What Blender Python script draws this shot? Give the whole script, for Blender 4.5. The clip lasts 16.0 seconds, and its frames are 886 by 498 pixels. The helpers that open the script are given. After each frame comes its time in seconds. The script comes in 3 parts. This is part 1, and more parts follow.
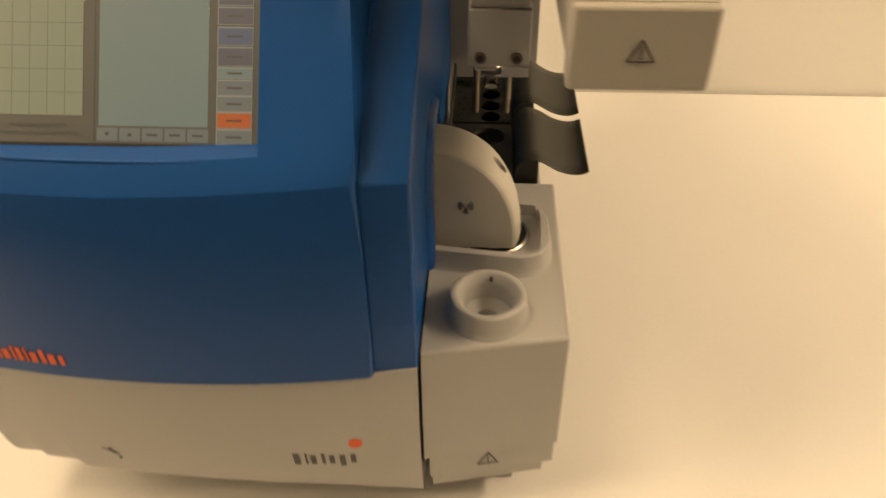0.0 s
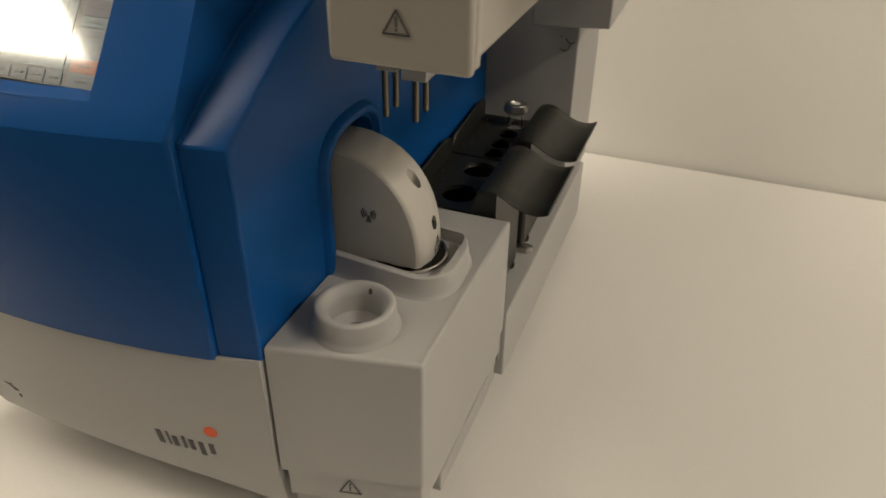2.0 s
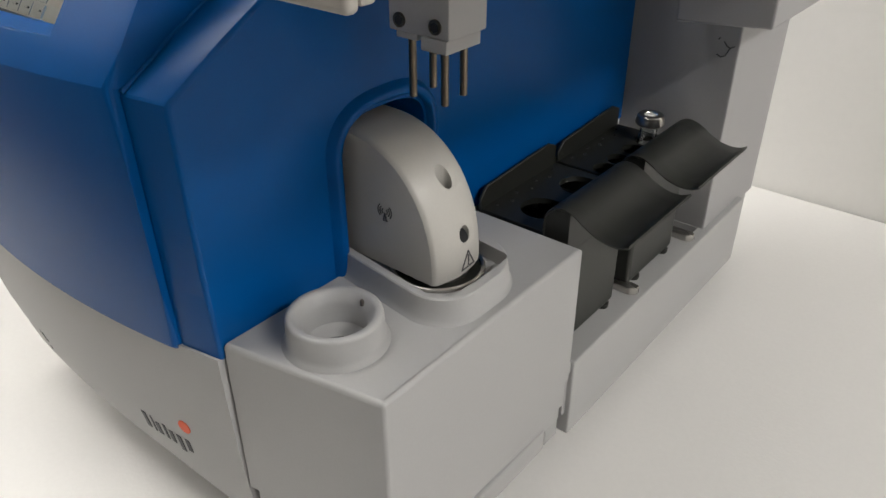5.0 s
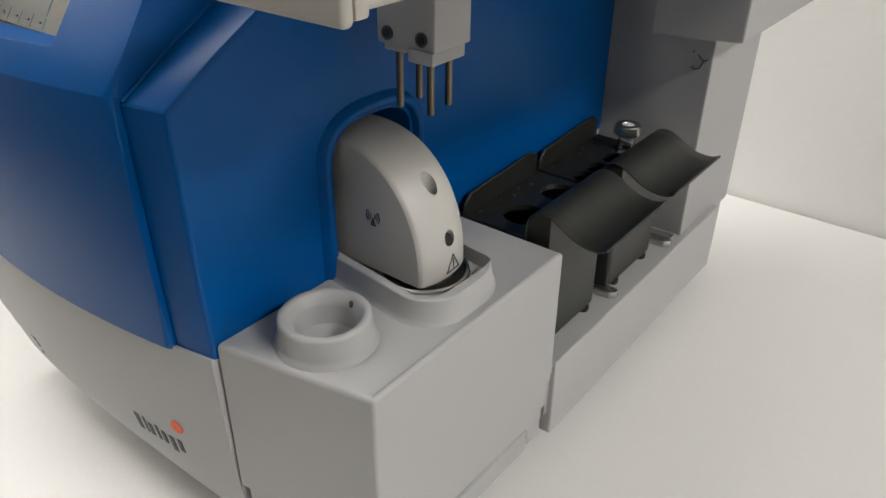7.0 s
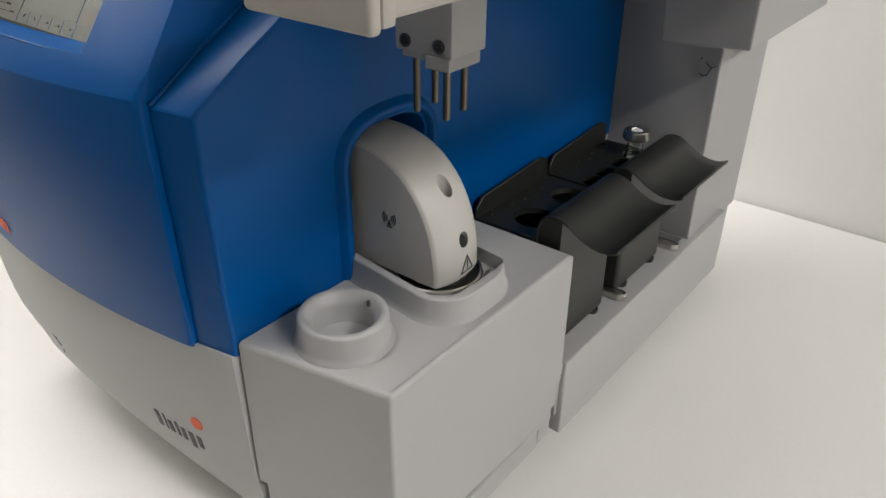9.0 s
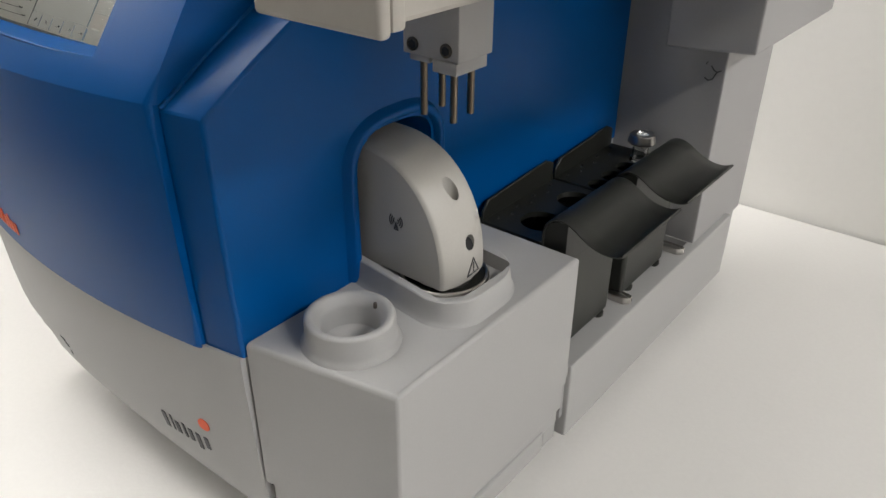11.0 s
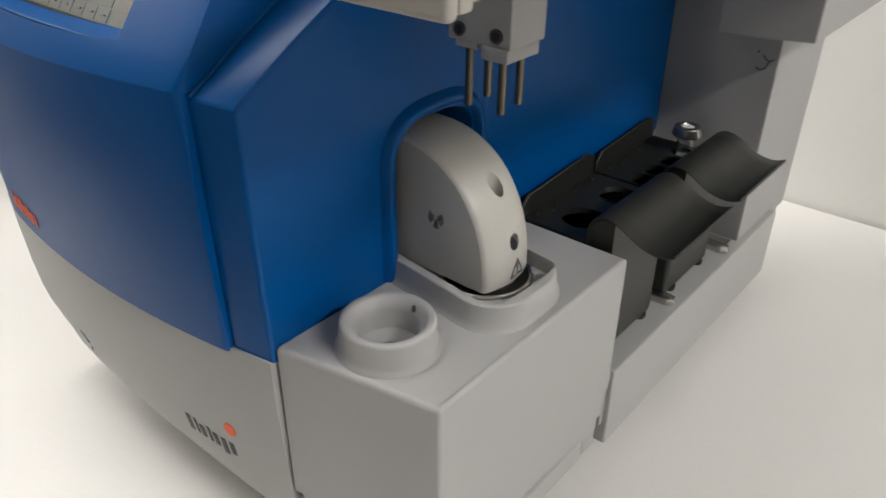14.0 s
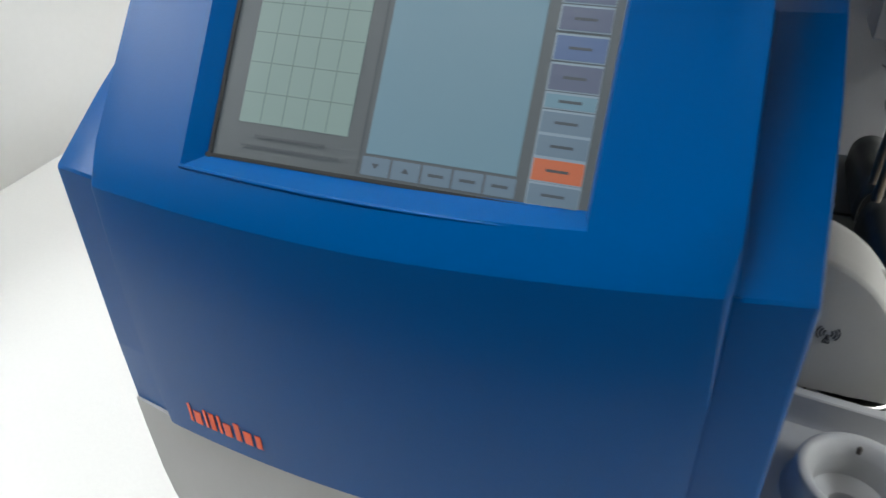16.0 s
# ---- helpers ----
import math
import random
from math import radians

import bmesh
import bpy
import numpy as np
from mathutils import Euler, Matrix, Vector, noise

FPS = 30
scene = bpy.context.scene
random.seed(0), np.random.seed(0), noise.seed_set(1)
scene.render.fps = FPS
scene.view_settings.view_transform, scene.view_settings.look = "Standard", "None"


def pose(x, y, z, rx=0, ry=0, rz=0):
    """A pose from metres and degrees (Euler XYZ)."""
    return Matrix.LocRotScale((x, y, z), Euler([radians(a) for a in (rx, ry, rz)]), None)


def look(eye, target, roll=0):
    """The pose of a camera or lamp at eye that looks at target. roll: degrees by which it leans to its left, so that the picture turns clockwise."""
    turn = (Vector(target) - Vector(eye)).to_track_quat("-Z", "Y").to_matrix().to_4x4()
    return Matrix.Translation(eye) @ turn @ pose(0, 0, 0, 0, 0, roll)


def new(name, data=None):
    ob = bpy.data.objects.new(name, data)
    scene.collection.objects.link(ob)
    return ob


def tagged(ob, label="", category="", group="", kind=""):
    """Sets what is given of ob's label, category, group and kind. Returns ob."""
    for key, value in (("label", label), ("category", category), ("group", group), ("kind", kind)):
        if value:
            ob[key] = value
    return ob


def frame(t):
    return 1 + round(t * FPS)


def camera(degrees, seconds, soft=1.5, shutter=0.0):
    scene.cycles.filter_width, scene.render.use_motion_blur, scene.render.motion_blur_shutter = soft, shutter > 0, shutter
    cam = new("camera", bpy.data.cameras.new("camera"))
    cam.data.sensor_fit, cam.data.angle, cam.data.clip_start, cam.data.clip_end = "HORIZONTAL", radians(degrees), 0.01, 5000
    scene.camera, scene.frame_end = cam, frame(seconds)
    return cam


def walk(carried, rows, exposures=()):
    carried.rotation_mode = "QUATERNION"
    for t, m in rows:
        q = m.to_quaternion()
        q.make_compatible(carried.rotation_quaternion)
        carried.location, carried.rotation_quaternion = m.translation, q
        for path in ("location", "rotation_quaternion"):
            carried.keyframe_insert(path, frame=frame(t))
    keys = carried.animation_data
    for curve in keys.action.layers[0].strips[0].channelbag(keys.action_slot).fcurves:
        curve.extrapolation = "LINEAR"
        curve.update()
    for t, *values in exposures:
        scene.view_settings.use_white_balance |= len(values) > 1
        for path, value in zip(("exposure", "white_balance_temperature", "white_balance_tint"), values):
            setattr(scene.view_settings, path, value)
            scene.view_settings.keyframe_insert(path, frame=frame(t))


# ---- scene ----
cam = camera(60.2, 16.0, shutter=0.5)
PATH = [
    (0, (-0.05911, -0.33238, 0.49560), (-0.10745, 0.45345, -0.12094), -0.64),
    (0.5, (-0.01684, -0.40296, 0.50351), (-0.07927, 0.40249, -0.08586), -0.29),
    (1, (0.01920, -0.40571, 0.50017), (-0.08006, 0.40061, -0.08292), 0.42),
    (1.5, (0.06938, -0.35817, 0.48800), (-0.14435, 0.44005, -0.07517), -0.38),
    (2, (0.11483, -0.29605, 0.44988), (-0.17549, 0.49552, -0.08782), 0.86),
    (2.2, (0.13040, -0.28521, 0.44007), (-0.21087, 0.50228, -0.07315), 0.64),
    (2.5, (0.12036, -0.26700, 0.41767), (-0.25844, 0.51567, -0.07622), -0.12),
    (3, (0.10207, -0.23176, 0.40201), (-0.31399, 0.52673, -0.09958), -0.54),
    (3.5, (0.13771, -0.18006, 0.39203), (-0.37547, 0.49711, -0.13530), 0.06),
    (4, (0.16430, -0.16601, 0.39648), (-0.37327, 0.49016, -0.13311), -0.45),
    (4.5, (0.17064, -0.17149, 0.40076), (-0.37124, 0.48442, -0.12474), -0.35),
    (7, (0.18221, -0.19090, 0.40800), (-0.34592, 0.48893, -0.10083), 0.45),
    (7.5, (0.18265, -0.19467, 0.40976), (-0.34884, 0.48578, -0.09472), 0.54),
    (8, (0.18480, -0.19899, 0.41195), (-0.34607, 0.48302, -0.09108), 0.56),
    (8.5, (0.18558, -0.20130, 0.41158), (-0.34673, 0.47984, -0.09111), 0.47),
    (9, (0.18466, -0.20227, 0.41102), (-0.35132, 0.47653, -0.09093), 0.40),
    (9.5, (0.18454, -0.20294, 0.41081), (-0.35145, 0.47686, -0.08979), 0.52),
    (12, (0.18544, -0.20545, 0.41157), (-0.36068, 0.46930, -0.08488), 0.39),
    (12.5, (0.18363, -0.20523, 0.41189), (-0.36010, 0.46972, -0.08691), 0.65),
    (13, (0.18154, -0.20462, 0.41334), (-0.36037, 0.47162, -0.08569), 0.74),
    (13.5, (0.17194, -0.20205, 0.41067), (-0.36785, 0.47259, -0.09281), 1.15),
    (14, (0.15782, -0.19412, 0.40378), (-0.39351, 0.46496, -0.10773), 0.41),
    (14.5, (0.09627, -0.19559, 0.39969), (-0.44399, 0.47240, -0.11209), -0.38),
    (15, (0.00185, -0.21188, 0.41017), (-0.45803, 0.50942, -0.10775), 0.28),
    (15.5, (-0.07928, -0.23852, 0.42753), (-0.44189, 0.52983, -0.09987), -0.17),
    (16, (-0.13505, -0.22818, 0.43667), (-0.43117, 0.54599, -0.12277), -1.31),
]
LIGHT = [(0, -0.15, 13500, 17), (0.5, -0.36, 12500, 14), (1, -0.56, 10300, 13), (1.5, -0.64, 8900, 11), (2, -0.6, 8050, 10), (2.5, -0.46, 7300, 10), (3, -0.43, 6900, 10), (3.5, -0.28, 6650, 10),
         (4.5, -0.17, 6450, 10), (7, -0.11, 6400, 10), (9.5, -0.11, 6400, 10), (12, -0.1, 6400, 10), (14.5, -0.12, 6450, 10), (15, -0.1, 6250, 9), (15.5, 0.04, 6050, 7), (16, 0.13, 5900, 6)]
walk(cam, [(t, look(eye, target, roll)) for t, eye, target, roll in PATH], LIGHT)

# ---- world, lamps and exposure ----
world = bpy.data.worlds.new("room_dark")
scene.world = world
world.use_nodes = True
world.node_tree.nodes["Background"].inputs[0].default_value = (0.9, 0.95, 1.0, 1)
world.node_tree.nodes["Background"].inputs[1].default_value = 0.03


def area_lamp(name, x, y, z, sx, sy, watts, colour):
    data = bpy.data.lights.new(name, "AREA")
    data.shape, data.size, data.size_y, data.energy, data.color = "RECTANGLE", sx, sy, watts, colour
    ob = new(name, data)
    ob.matrix_world = pose(x, y, z)
    return ob


# the third is an added fill lamp that brightens the bench's left side
LAMPS = [(1.85, -0.02, 0.28, 1.0, 44.0), (-2.50, -0.65, 1.1, 1.2, 30.0), (-0.65, -0.15, 0.6, 0.7, 6.5)]
CEIL = 1.78
for lx, ly, lsx, lsy, lw in LAMPS:
    area_lamp("ceiling_lamp_light", lx, ly, CEIL - 0.03, lsx, lsy, lw, (1.0, 0.985, 0.96))


# ---- materials ----
def material(name, base, rough=0.5, metal=0.0, grain=0.0, grain_scale=400.0, bump=0.0, bump_scale=600.0, coat=0.0,
             spec=0.5, blotch=0.0, blotch_scale=9.0, rough_var=0.08):
    m = bpy.data.materials.new(name)
    m.use_nodes = True
    nt = m.node_tree
    b = nt.nodes["Principled BSDF"]
    b.inputs["Roughness"].default_value = rough
    b.inputs["Metallic"].default_value = metal
    b.inputs["Specular IOR Level"].default_value = spec
    b.inputs["Coat Weight"].default_value = coat
    b.inputs["Coat Roughness"].default_value = 0.12
    tc = nt.nodes.new("ShaderNodeTexCoord")
    lo = tuple(c * (1 - grain) for c in base) + (1,)
    hi = tuple(min(1, c * (1 + grain)) for c in base) + (1,)
    n1 = nt.nodes.new("ShaderNodeTexNoise")
    n1.inputs["Scale"].default_value, n1.inputs["Detail"].default_value = grain_scale, 3
    nt.links.new(tc.outputs["Object"], n1.inputs["Vector"])
    mix = nt.nodes.new("ShaderNodeMix")
    mix.data_type = "RGBA"
    mix.inputs["A"].default_value, mix.inputs["B"].default_value = lo, hi
    nt.links.new(n1.outputs["Fac"], mix.inputs["Factor"])
    n2 = nt.nodes.new("ShaderNodeTexNoise")
    n2.inputs["Scale"].default_value, n2.inputs["Detail"].default_value = blotch_scale, 4
    nt.links.new(tc.outputs["Object"], n2.inputs["Vector"])
    mul = nt.nodes.new("ShaderNodeMix")
    mul.data_type, mul.blend_type = "RGBA", "MULTIPLY"
    mul.inputs["Factor"].default_value = 1.0
    ramp = nt.nodes.new("ShaderNodeMapRange")
    ramp.inputs["From Min"].default_value, ramp.inputs["From Max"].default_value = 0.3, 0.7
    ramp.inputs["To Min"].default_value, ramp.inputs["To Max"].default_value = 1 - blotch, 1.0
    nt.links.new(n2.outputs["Fac"], ramp.inputs["Value"])
    nt.links.new(mix.outputs["Result"], mul.inputs["A"])
    nt.links.new(ramp.outputs["Result"], mul.inputs["B"])
    nt.links.new(mul.outputs["Result"], b.inputs["Base Color"])
    rr = nt.nodes.new("ShaderNodeMapRange")
    rr.inputs["To Min"].default_value, rr.inputs["To Max"].default_value = max(0.02, rough - rough_var), min(1, rough + rough_var)
    nt.links.new(n2.outputs["Fac"], rr.inputs["Value"])
    nt.links.new(rr.outputs["Result"], b.inputs["Roughness"])
    if bump:
        n3 = nt.nodes.new("ShaderNodeTexNoise")
        n3.inputs["Scale"].default_value, n3.inputs["Detail"].default_value = bump_scale, 2
        nt.links.new(tc.outputs["Object"], n3.inputs["Vector"])
        bp = nt.nodes.new("ShaderNodeBump")
        bp.inputs["Strength"].default_value, bp.inputs["Distance"].default_value = bump, 0.0004
        nt.links.new(n3.outputs["Fac"], bp.inputs["Height"])
        nt.links.new(bp.outputs["Normal"], b.inputs["Normal"])
    return m


def glowing(name, base, strength, rough=0.15):
    m = material(name, (0.022, 0.025, 0.026), rough + 0.3, spec=0.5, rough_var=0.02)
    b = m.node_tree.nodes["Principled BSDF"]
    b.inputs["Coat Weight"].default_value, b.inputs["Coat Roughness"].default_value, b.inputs["Coat IOR"].default_value = 1.0, rough, 1.55
    b.inputs["Emission Color"].default_value = (*base, 1)
    b.inputs["Emission Strength"].default_value = strength
    return m


def screen_glass(name, base, strength):
    """A lit display under a glossy cover whose gloss grows towards a flat view."""
    m = glowing(name, base, strength, 0.16)
    nt = m.node_tree
    facing = nt.nodes.new("ShaderNodeLayerWeight")
    facing.inputs["Blend"].default_value = 0.5
    ramp = nt.nodes.new("ShaderNodeMapRange")
    ramp.inputs["From Min"].default_value, ramp.inputs["From Max"].default_value = 0.21, 0.50
    ramp.inputs["To Min"].default_value, ramp.inputs["To Max"].default_value = 0.0, 0.93
    nt.links.new(facing.outputs["Facing"], ramp.inputs["Value"])
    gloss = nt.nodes.new("ShaderNodeBsdfGlossy")
    gloss.inputs["Color"].default_value = (0.9, 0.92, 0.9, 1)
    gloss.inputs["Roughness"].default_value = 0.07
    mix = nt.nodes.new("ShaderNodeMixShader")
    out = nt.nodes["Material Output"]
    nt.links.new(ramp.outputs["Result"], mix.inputs[0])
    nt.links.new(nt.nodes["Principled BSDF"].outputs[0], mix.inputs[1])
    nt.links.new(gloss.outputs[0], mix.inputs[2])
    nt.links.new(mix.outputs[0], out.inputs["Surface"])
    return m


BLUE = material("blue_painted_plastic", (0.0, 0.065, 0.242), 0.31, grain=0.05, grain_scale=900, bump=0.12, bump_scale=1500, blotch=0.02, spec=0.14, rough_var=0.03)
# a fine-grained finish: its gloss fades where it is seen very flat
nt = BLUE.node_tree
facing = nt.nodes.new("ShaderNodeLayerWeight")
facing.inputs["Blend"].default_value = 0.5
fade = nt.nodes.new("ShaderNodeMapRange")
fade.inputs["From Min"].default_value, fade.inputs["From Max"].default_value = 0.58, 0.84
fade.inputs["To Min"].default_value, fade.inputs["To Max"].default_value = 0.15, 0.03
nt.links.new(facing.outputs["Facing"], fade.inputs["Value"])
nt.links.new(fade.outputs["Result"], nt.nodes["Principled BSDF"].inputs["Specular IOR Level"])
WHITE = material("light_grey_painted_plastic", (0.36, 0.357, 0.352), 0.5, grain=0.03, grain_scale=700, bump=0.1, bump_scale=1500, blotch=0.04)
GREY = material("grey_powder_coated_metal", (0.315, 0.31, 0.31), 0.45, grain=0.04, grain_scale=900, bump=0.15, bump_scale=2200, blotch=0.05)
BEIGE = material("warm_grey_cover", (0.378, 0.356, 0.322), 0.5, grain=0.03, bump=0.1, bump_scale=1500, blotch=0.05)
BLACK = material("black_moulded_plastic", (0.0165, 0.0175, 0.0145), 0.42, grain=0.2, grain_scale=500, bump=0.3, bump_scale=1300, blotch=0.2)
GAP = material("dark_gap", (0.012, 0.012, 0.013), 0.8)
STEEL = material("brushed_steel", (0.55, 0.53, 0.5), 0.28, metal=1.0, grain=0.1, grain_scale=900, blotch=0.1)
FINGER = material("dull_bronzed_steel", (0.15, 0.125, 0.095), 0.36, metal=1.0, grain=0.1, grain_scale=900)
CHROME = material("polished_steel", (0.72, 0.71, 0.69), 0.16, metal=1.0, grain=0.05)
BRASS = material("tan_polymer_collet", (0.42, 0.3, 0.13), 0.4, grain=0.15, grain_scale=300)
SEPTUM = material("white_septum", (0.75, 0.75, 0.73), 0.5)
INK = material("dark_grey_ink", (0.06, 0.06, 0.065), 0.6)
PIP = material("brown_pip", (0.06, 0.05, 0.045), 0.5, grain=0.2)
ORANGE = material("orange_ink", (0.75, 0.1, 0.025), 0.5)
TABLE = material("white_laminate", (0.735, 0.72, 0.698), 0.42, grain=0.03, grain_scale=260, bump=0.25, bump_scale=420, blotch=0.03, blotch_scale=4)
WALL = material("painted_wall", (0.78, 0.765, 0.735), 0.85, grain=0.02, grain_scale=120, bump=0.4, bump_scale=160, blotch=0.03, blotch_scale=2)
# darker copy of the wall paint, only to weaken bounce onto front faces
WALL_DIMMED = material("wall_dimmed_for_fill", (0.38, 0.38, 0.37), 0.85, grain=0.02, grain_scale=120, bump=0.4, bump_scale=160, blotch=0.03, blotch_scale=2)
CEILING = material("mineral_ceiling_tile", (0.77, 0.77, 0.75), 0.9, grain=0.3, grain_scale=45, bump=0.6, bump_scale=60)
FLOOR = material("grey_vinyl_floor", (0.19, 0.185, 0.175), 0.5, grain=0.1, grain_scale=150, blotch=0.1, blotch_scale=2)
DIFFUSER = glowing("lamp_diffuser", (1.0, 0.95, 0.87), 9.0)


def glass(name):
    m = bpy.data.materials.new(name)
    m.use_nodes = True
    b = m.node_tree.nodes["Principled BSDF"]
    b.inputs["Base Color"].default_value = (0.96, 0.98, 0.97, 1)
    b.inputs["Roughness"].default_value = 0.02
    b.inputs["Transmission Weight"].default_value = 1.0
    b.inputs["IOR"].default_value = 1.48
    return m


GLASS = glass("borosilicate_glass")
SCREEN_DARK = screen_glass("lcd_frame_grey", (0.16, 0.19, 0.21), 0.235)
SCREEN_MID = screen_glass("lcd_blue_grey", (0.19, 0.37, 0.47), 0.427)
SCREEN_PLOT = screen_glass("lcd_pale_green", (0.38, 0.54, 0.47), 0.360)
SCREEN_LINE = screen_glass("lcd_grid_line", (0.30, 0.42, 0.36), 0.239)
SCREEN_BTN = screen_glass("lcd_button_grey", (0.2, 0.31, 0.42), 0.358)
SCREEN_BLUE = screen_glass("lcd_button_blue", (0.11, 0.23, 0.56), 0.290)
SCREEN_VIOLET = screen_glass("lcd_button_violet", (0.15, 0.19, 0.36), 0.275)
SCREEN_ORANGE = screen_glass("lcd_button_orange", (0.85, 0.16, 0.02), 0.398)
SCREEN_PALE = screen_glass("lcd_pale_edge", (0.45, 0.58, 0.68), 0.350)
SCREEN_INK = screen_glass("lcd_text_dark", (0.10, 0.13, 0.17), 0.159)


# ---- building helpers ----
def finish(bm, sharp=35.0):
    bmesh.ops.recalc_face_normals(bm, faces=bm.faces)
    lim = radians(sharp)
    for f in bm.faces:
        f.smooth = len(f.verts) <= 4 and f.calc_area() < 1.2e-3
    for e in bm.edges:
        e.smooth = len(e.link_faces) == 2 and e.calc_face_angle(0) < lim


def thing(name, x, y, z, label, category, group="", kind=""):
    ob = new(name)
    ob.empty_display_size = 0.02
    ob.matrix_world = pose(x, y, z)
    return tagged(ob, label, category, group, kind)


def part(name, bm, mat, parent=None, label="", sharp=35.0):
    """One mesh object from a bmesh in world places, hung under its parent."""
    finish(bm, sharp)
    me = bpy.data.meshes.new(name)
    bm.to_mesh(me)
    bm.free()
    me.materials.append(mat)
    ob = new(name, me)
    if parent is not None:
        ob.parent = parent
        top = Matrix.Identity(4)
        p = parent
        while p is not None:
            top = p.matrix_basis @ top
            p = p.parent
        ob.data.transform(top.inverted())
    return tagged(ob, label) if label else ob


def add_box(bm, x0, x1, y0, y1, z0, z1, bevel=0.0, seg=2, m=None):
    r = bmesh.ops.create_cube(bm, size=1.0)
    vs = r["verts"]
    for v in vs:
        v.co = Vector((x0 + (v.co.x + 0.5) * (x1 - x0), y0 + (v.co.y + 0.5) * (y1 - y0), z0 + (v.co.z + 0.5) * (z1 - z0)))
    if bevel:
        es = list({e for v in vs for e in v.link_edges})
        bmesh.ops.bevel(bm, geom=es, offset=bevel, segments=seg, affect="EDGES", profile=0.5)
    if m is not None:
        bm.transform(m)
    return bm


def box(*a, **k):
    return add_box(bmesh.new(), *a, **k)


def prism(pts, axis, a, b, bm=None):
    """A closed outline of 2D points pushed along axis from a to b. axis x: (y, z); y: (x, z); z: (x, y)."""
    bm = bm or bmesh.new()
    put = {"x": lambda p, h: (h, p[0], p[1]), "y": lambda p, h: (p[0], h, p[1]), "z": lambda p, h: (p[0], p[1], h)}[axis]
    lo = [bm.verts.new(put(p, a)) for p in pts]
    hi = [bm.verts.new(put(p, b)) for p in pts]
    n = len(pts)
    for i in range(n):
        bm.faces.new((lo[i], lo[(i + 1) % n], hi[(i + 1) % n], hi[i]))
    bm.faces.new(lo)
    bm.faces.new(hi[::-1])
    bmesh.ops.recalc_face_normals(bm, faces=bm.faces)
    return bm


def bevel_some(bm, keep, offset, seg=3):
    es = [e for e in bm.edges if len(e.link_faces) == 2 and e.calc_face_angle(0) > 0.5 and keep(e.verts[0].co, e.verts[1].co)]
    bmesh.ops.bevel(bm, geom=es, offset=offset, segments=seg, affect="EDGES", profile=0.5)
    return bm


def lathe(profile, x, y, n=40, bm=None):
    """Turns (radius, z) points about the upright axis at x, y; the outline is closed where it does not meet the axis."""
    bm = bm or bmesh.new()
    rings = []
    for r, z in profile:
        if r < 1e-6:
            rings.append([bm.verts.new((x, y, z))])
        else:
            rings.append([bm.verts.new((x + r * math.cos(2 * math.pi * i / n), y + r * math.sin(2 * math.pi * i / n), z)) for i in range(n)])
    for a, b in zip(rings, rings[1:]):
        for i in range(n):
            j = (i + 1) % n
            if len(a) == 1 and len(b) == 1:
                continue
            if len(a) == 1:
                bm.faces.new((a[0], b[i], b[j]))
            elif len(b) == 1:
                bm.faces.new((a[i], a[j], b[0]))
            else:
                bm.faces.new((a[i], a[j], b[j], b[i]))
    return bm


def closed_ring(profile, x, y, n=40):
    bm = bmesh.new()
    rings = [[bm.verts.new((x + r * math.cos(2 * math.pi * i / n), y + r * math.sin(2 * math.pi * i / n), z)) for i in range(n)] for r, z in profile]
    for k in range(len(rings)):
        a, b = rings[k], rings[(k + 1) % len(rings)]
        for i in range(n):
            bm.faces.new((a[i], a[(i + 1) % n], b[(i + 1) % n], b[i]))
    return bm


def rod(p, q, r, n=14, bm=None):
    bm = bm or bmesh.new()
    p, q = Vector(p), Vector(q)
    d = q - p
    m = Matrix.Translation((p + q) / 2) @ d.to_track_quat("Z", "Y").to_matrix().to_4x4()
    bmesh.ops.create_cone(bm, cap_ends=True, segments=n, radius1=r, radius2=r, depth=d.length, matrix=m)
    return bm


def cut(bm, *cutters):
    """The solid bm with the solids cutters taken out of it."""
    for c in cutters:
        obs = []
        for b in (bm, c):
            bmesh.ops.recalc_face_normals(b, faces=b.faces)
            me = bpy.data.meshes.new("shape")
            b.to_mesh(me)
            b.free()
            obs.append(new("shape", me))
        mod = obs[0].modifiers.new("cut", "BOOLEAN")
        mod.operation, mod.object, mod.solver = "DIFFERENCE", obs[1], "EXACT"
        dg = bpy.context.evaluated_depsgraph_get()
        me = bpy.data.meshes.new_from_object(obs[0].evaluated_get(dg))
        bm = bmesh.new()
        bm.from_mesh(me)
        for o in obs:
            bpy.data.objects.remove(o)
    return bm


def flat_strokes(paths, width, place, thick=0.0003):
    """Ink strokes: 2D polylines drawn as thin raised bands; place(u, v, h) gives the spot on the surface."""
    bm = bmesh.new()
    for pts in paths:
        for (u0, v0), (u1, v1) in zip(pts, pts[1:]):
            d = math.hypot(u1 - u0, v1 - v0) or 1e-6
            nu, nv = -(v1 - v0) / d * width / 2, (u1 - u0) / d * width / 2
            eu, ev = (u1 - u0) / d * width * 0.3, (v1 - v0) / d * width * 0.3
            quad = [(u0 - eu + nu, v0 - ev + nv), (u0 - eu - nu, v0 - ev - nv), (u1 + eu - nu, v1 + ev - nv), (u1 + eu + nu, v1 + ev + nv)]
            lo = [bm.verts.new(place(u, v, 0.0)) for u, v in quad]
            hi = [bm.verts.new(place(u, v, thick)) for u, v in quad]
            bm.faces.new(hi)
            for i in range(4):
                bm.faces.new((lo[i], lo[(i + 1) % 4], hi[(i + 1) % 4], hi[i]))
    return bm


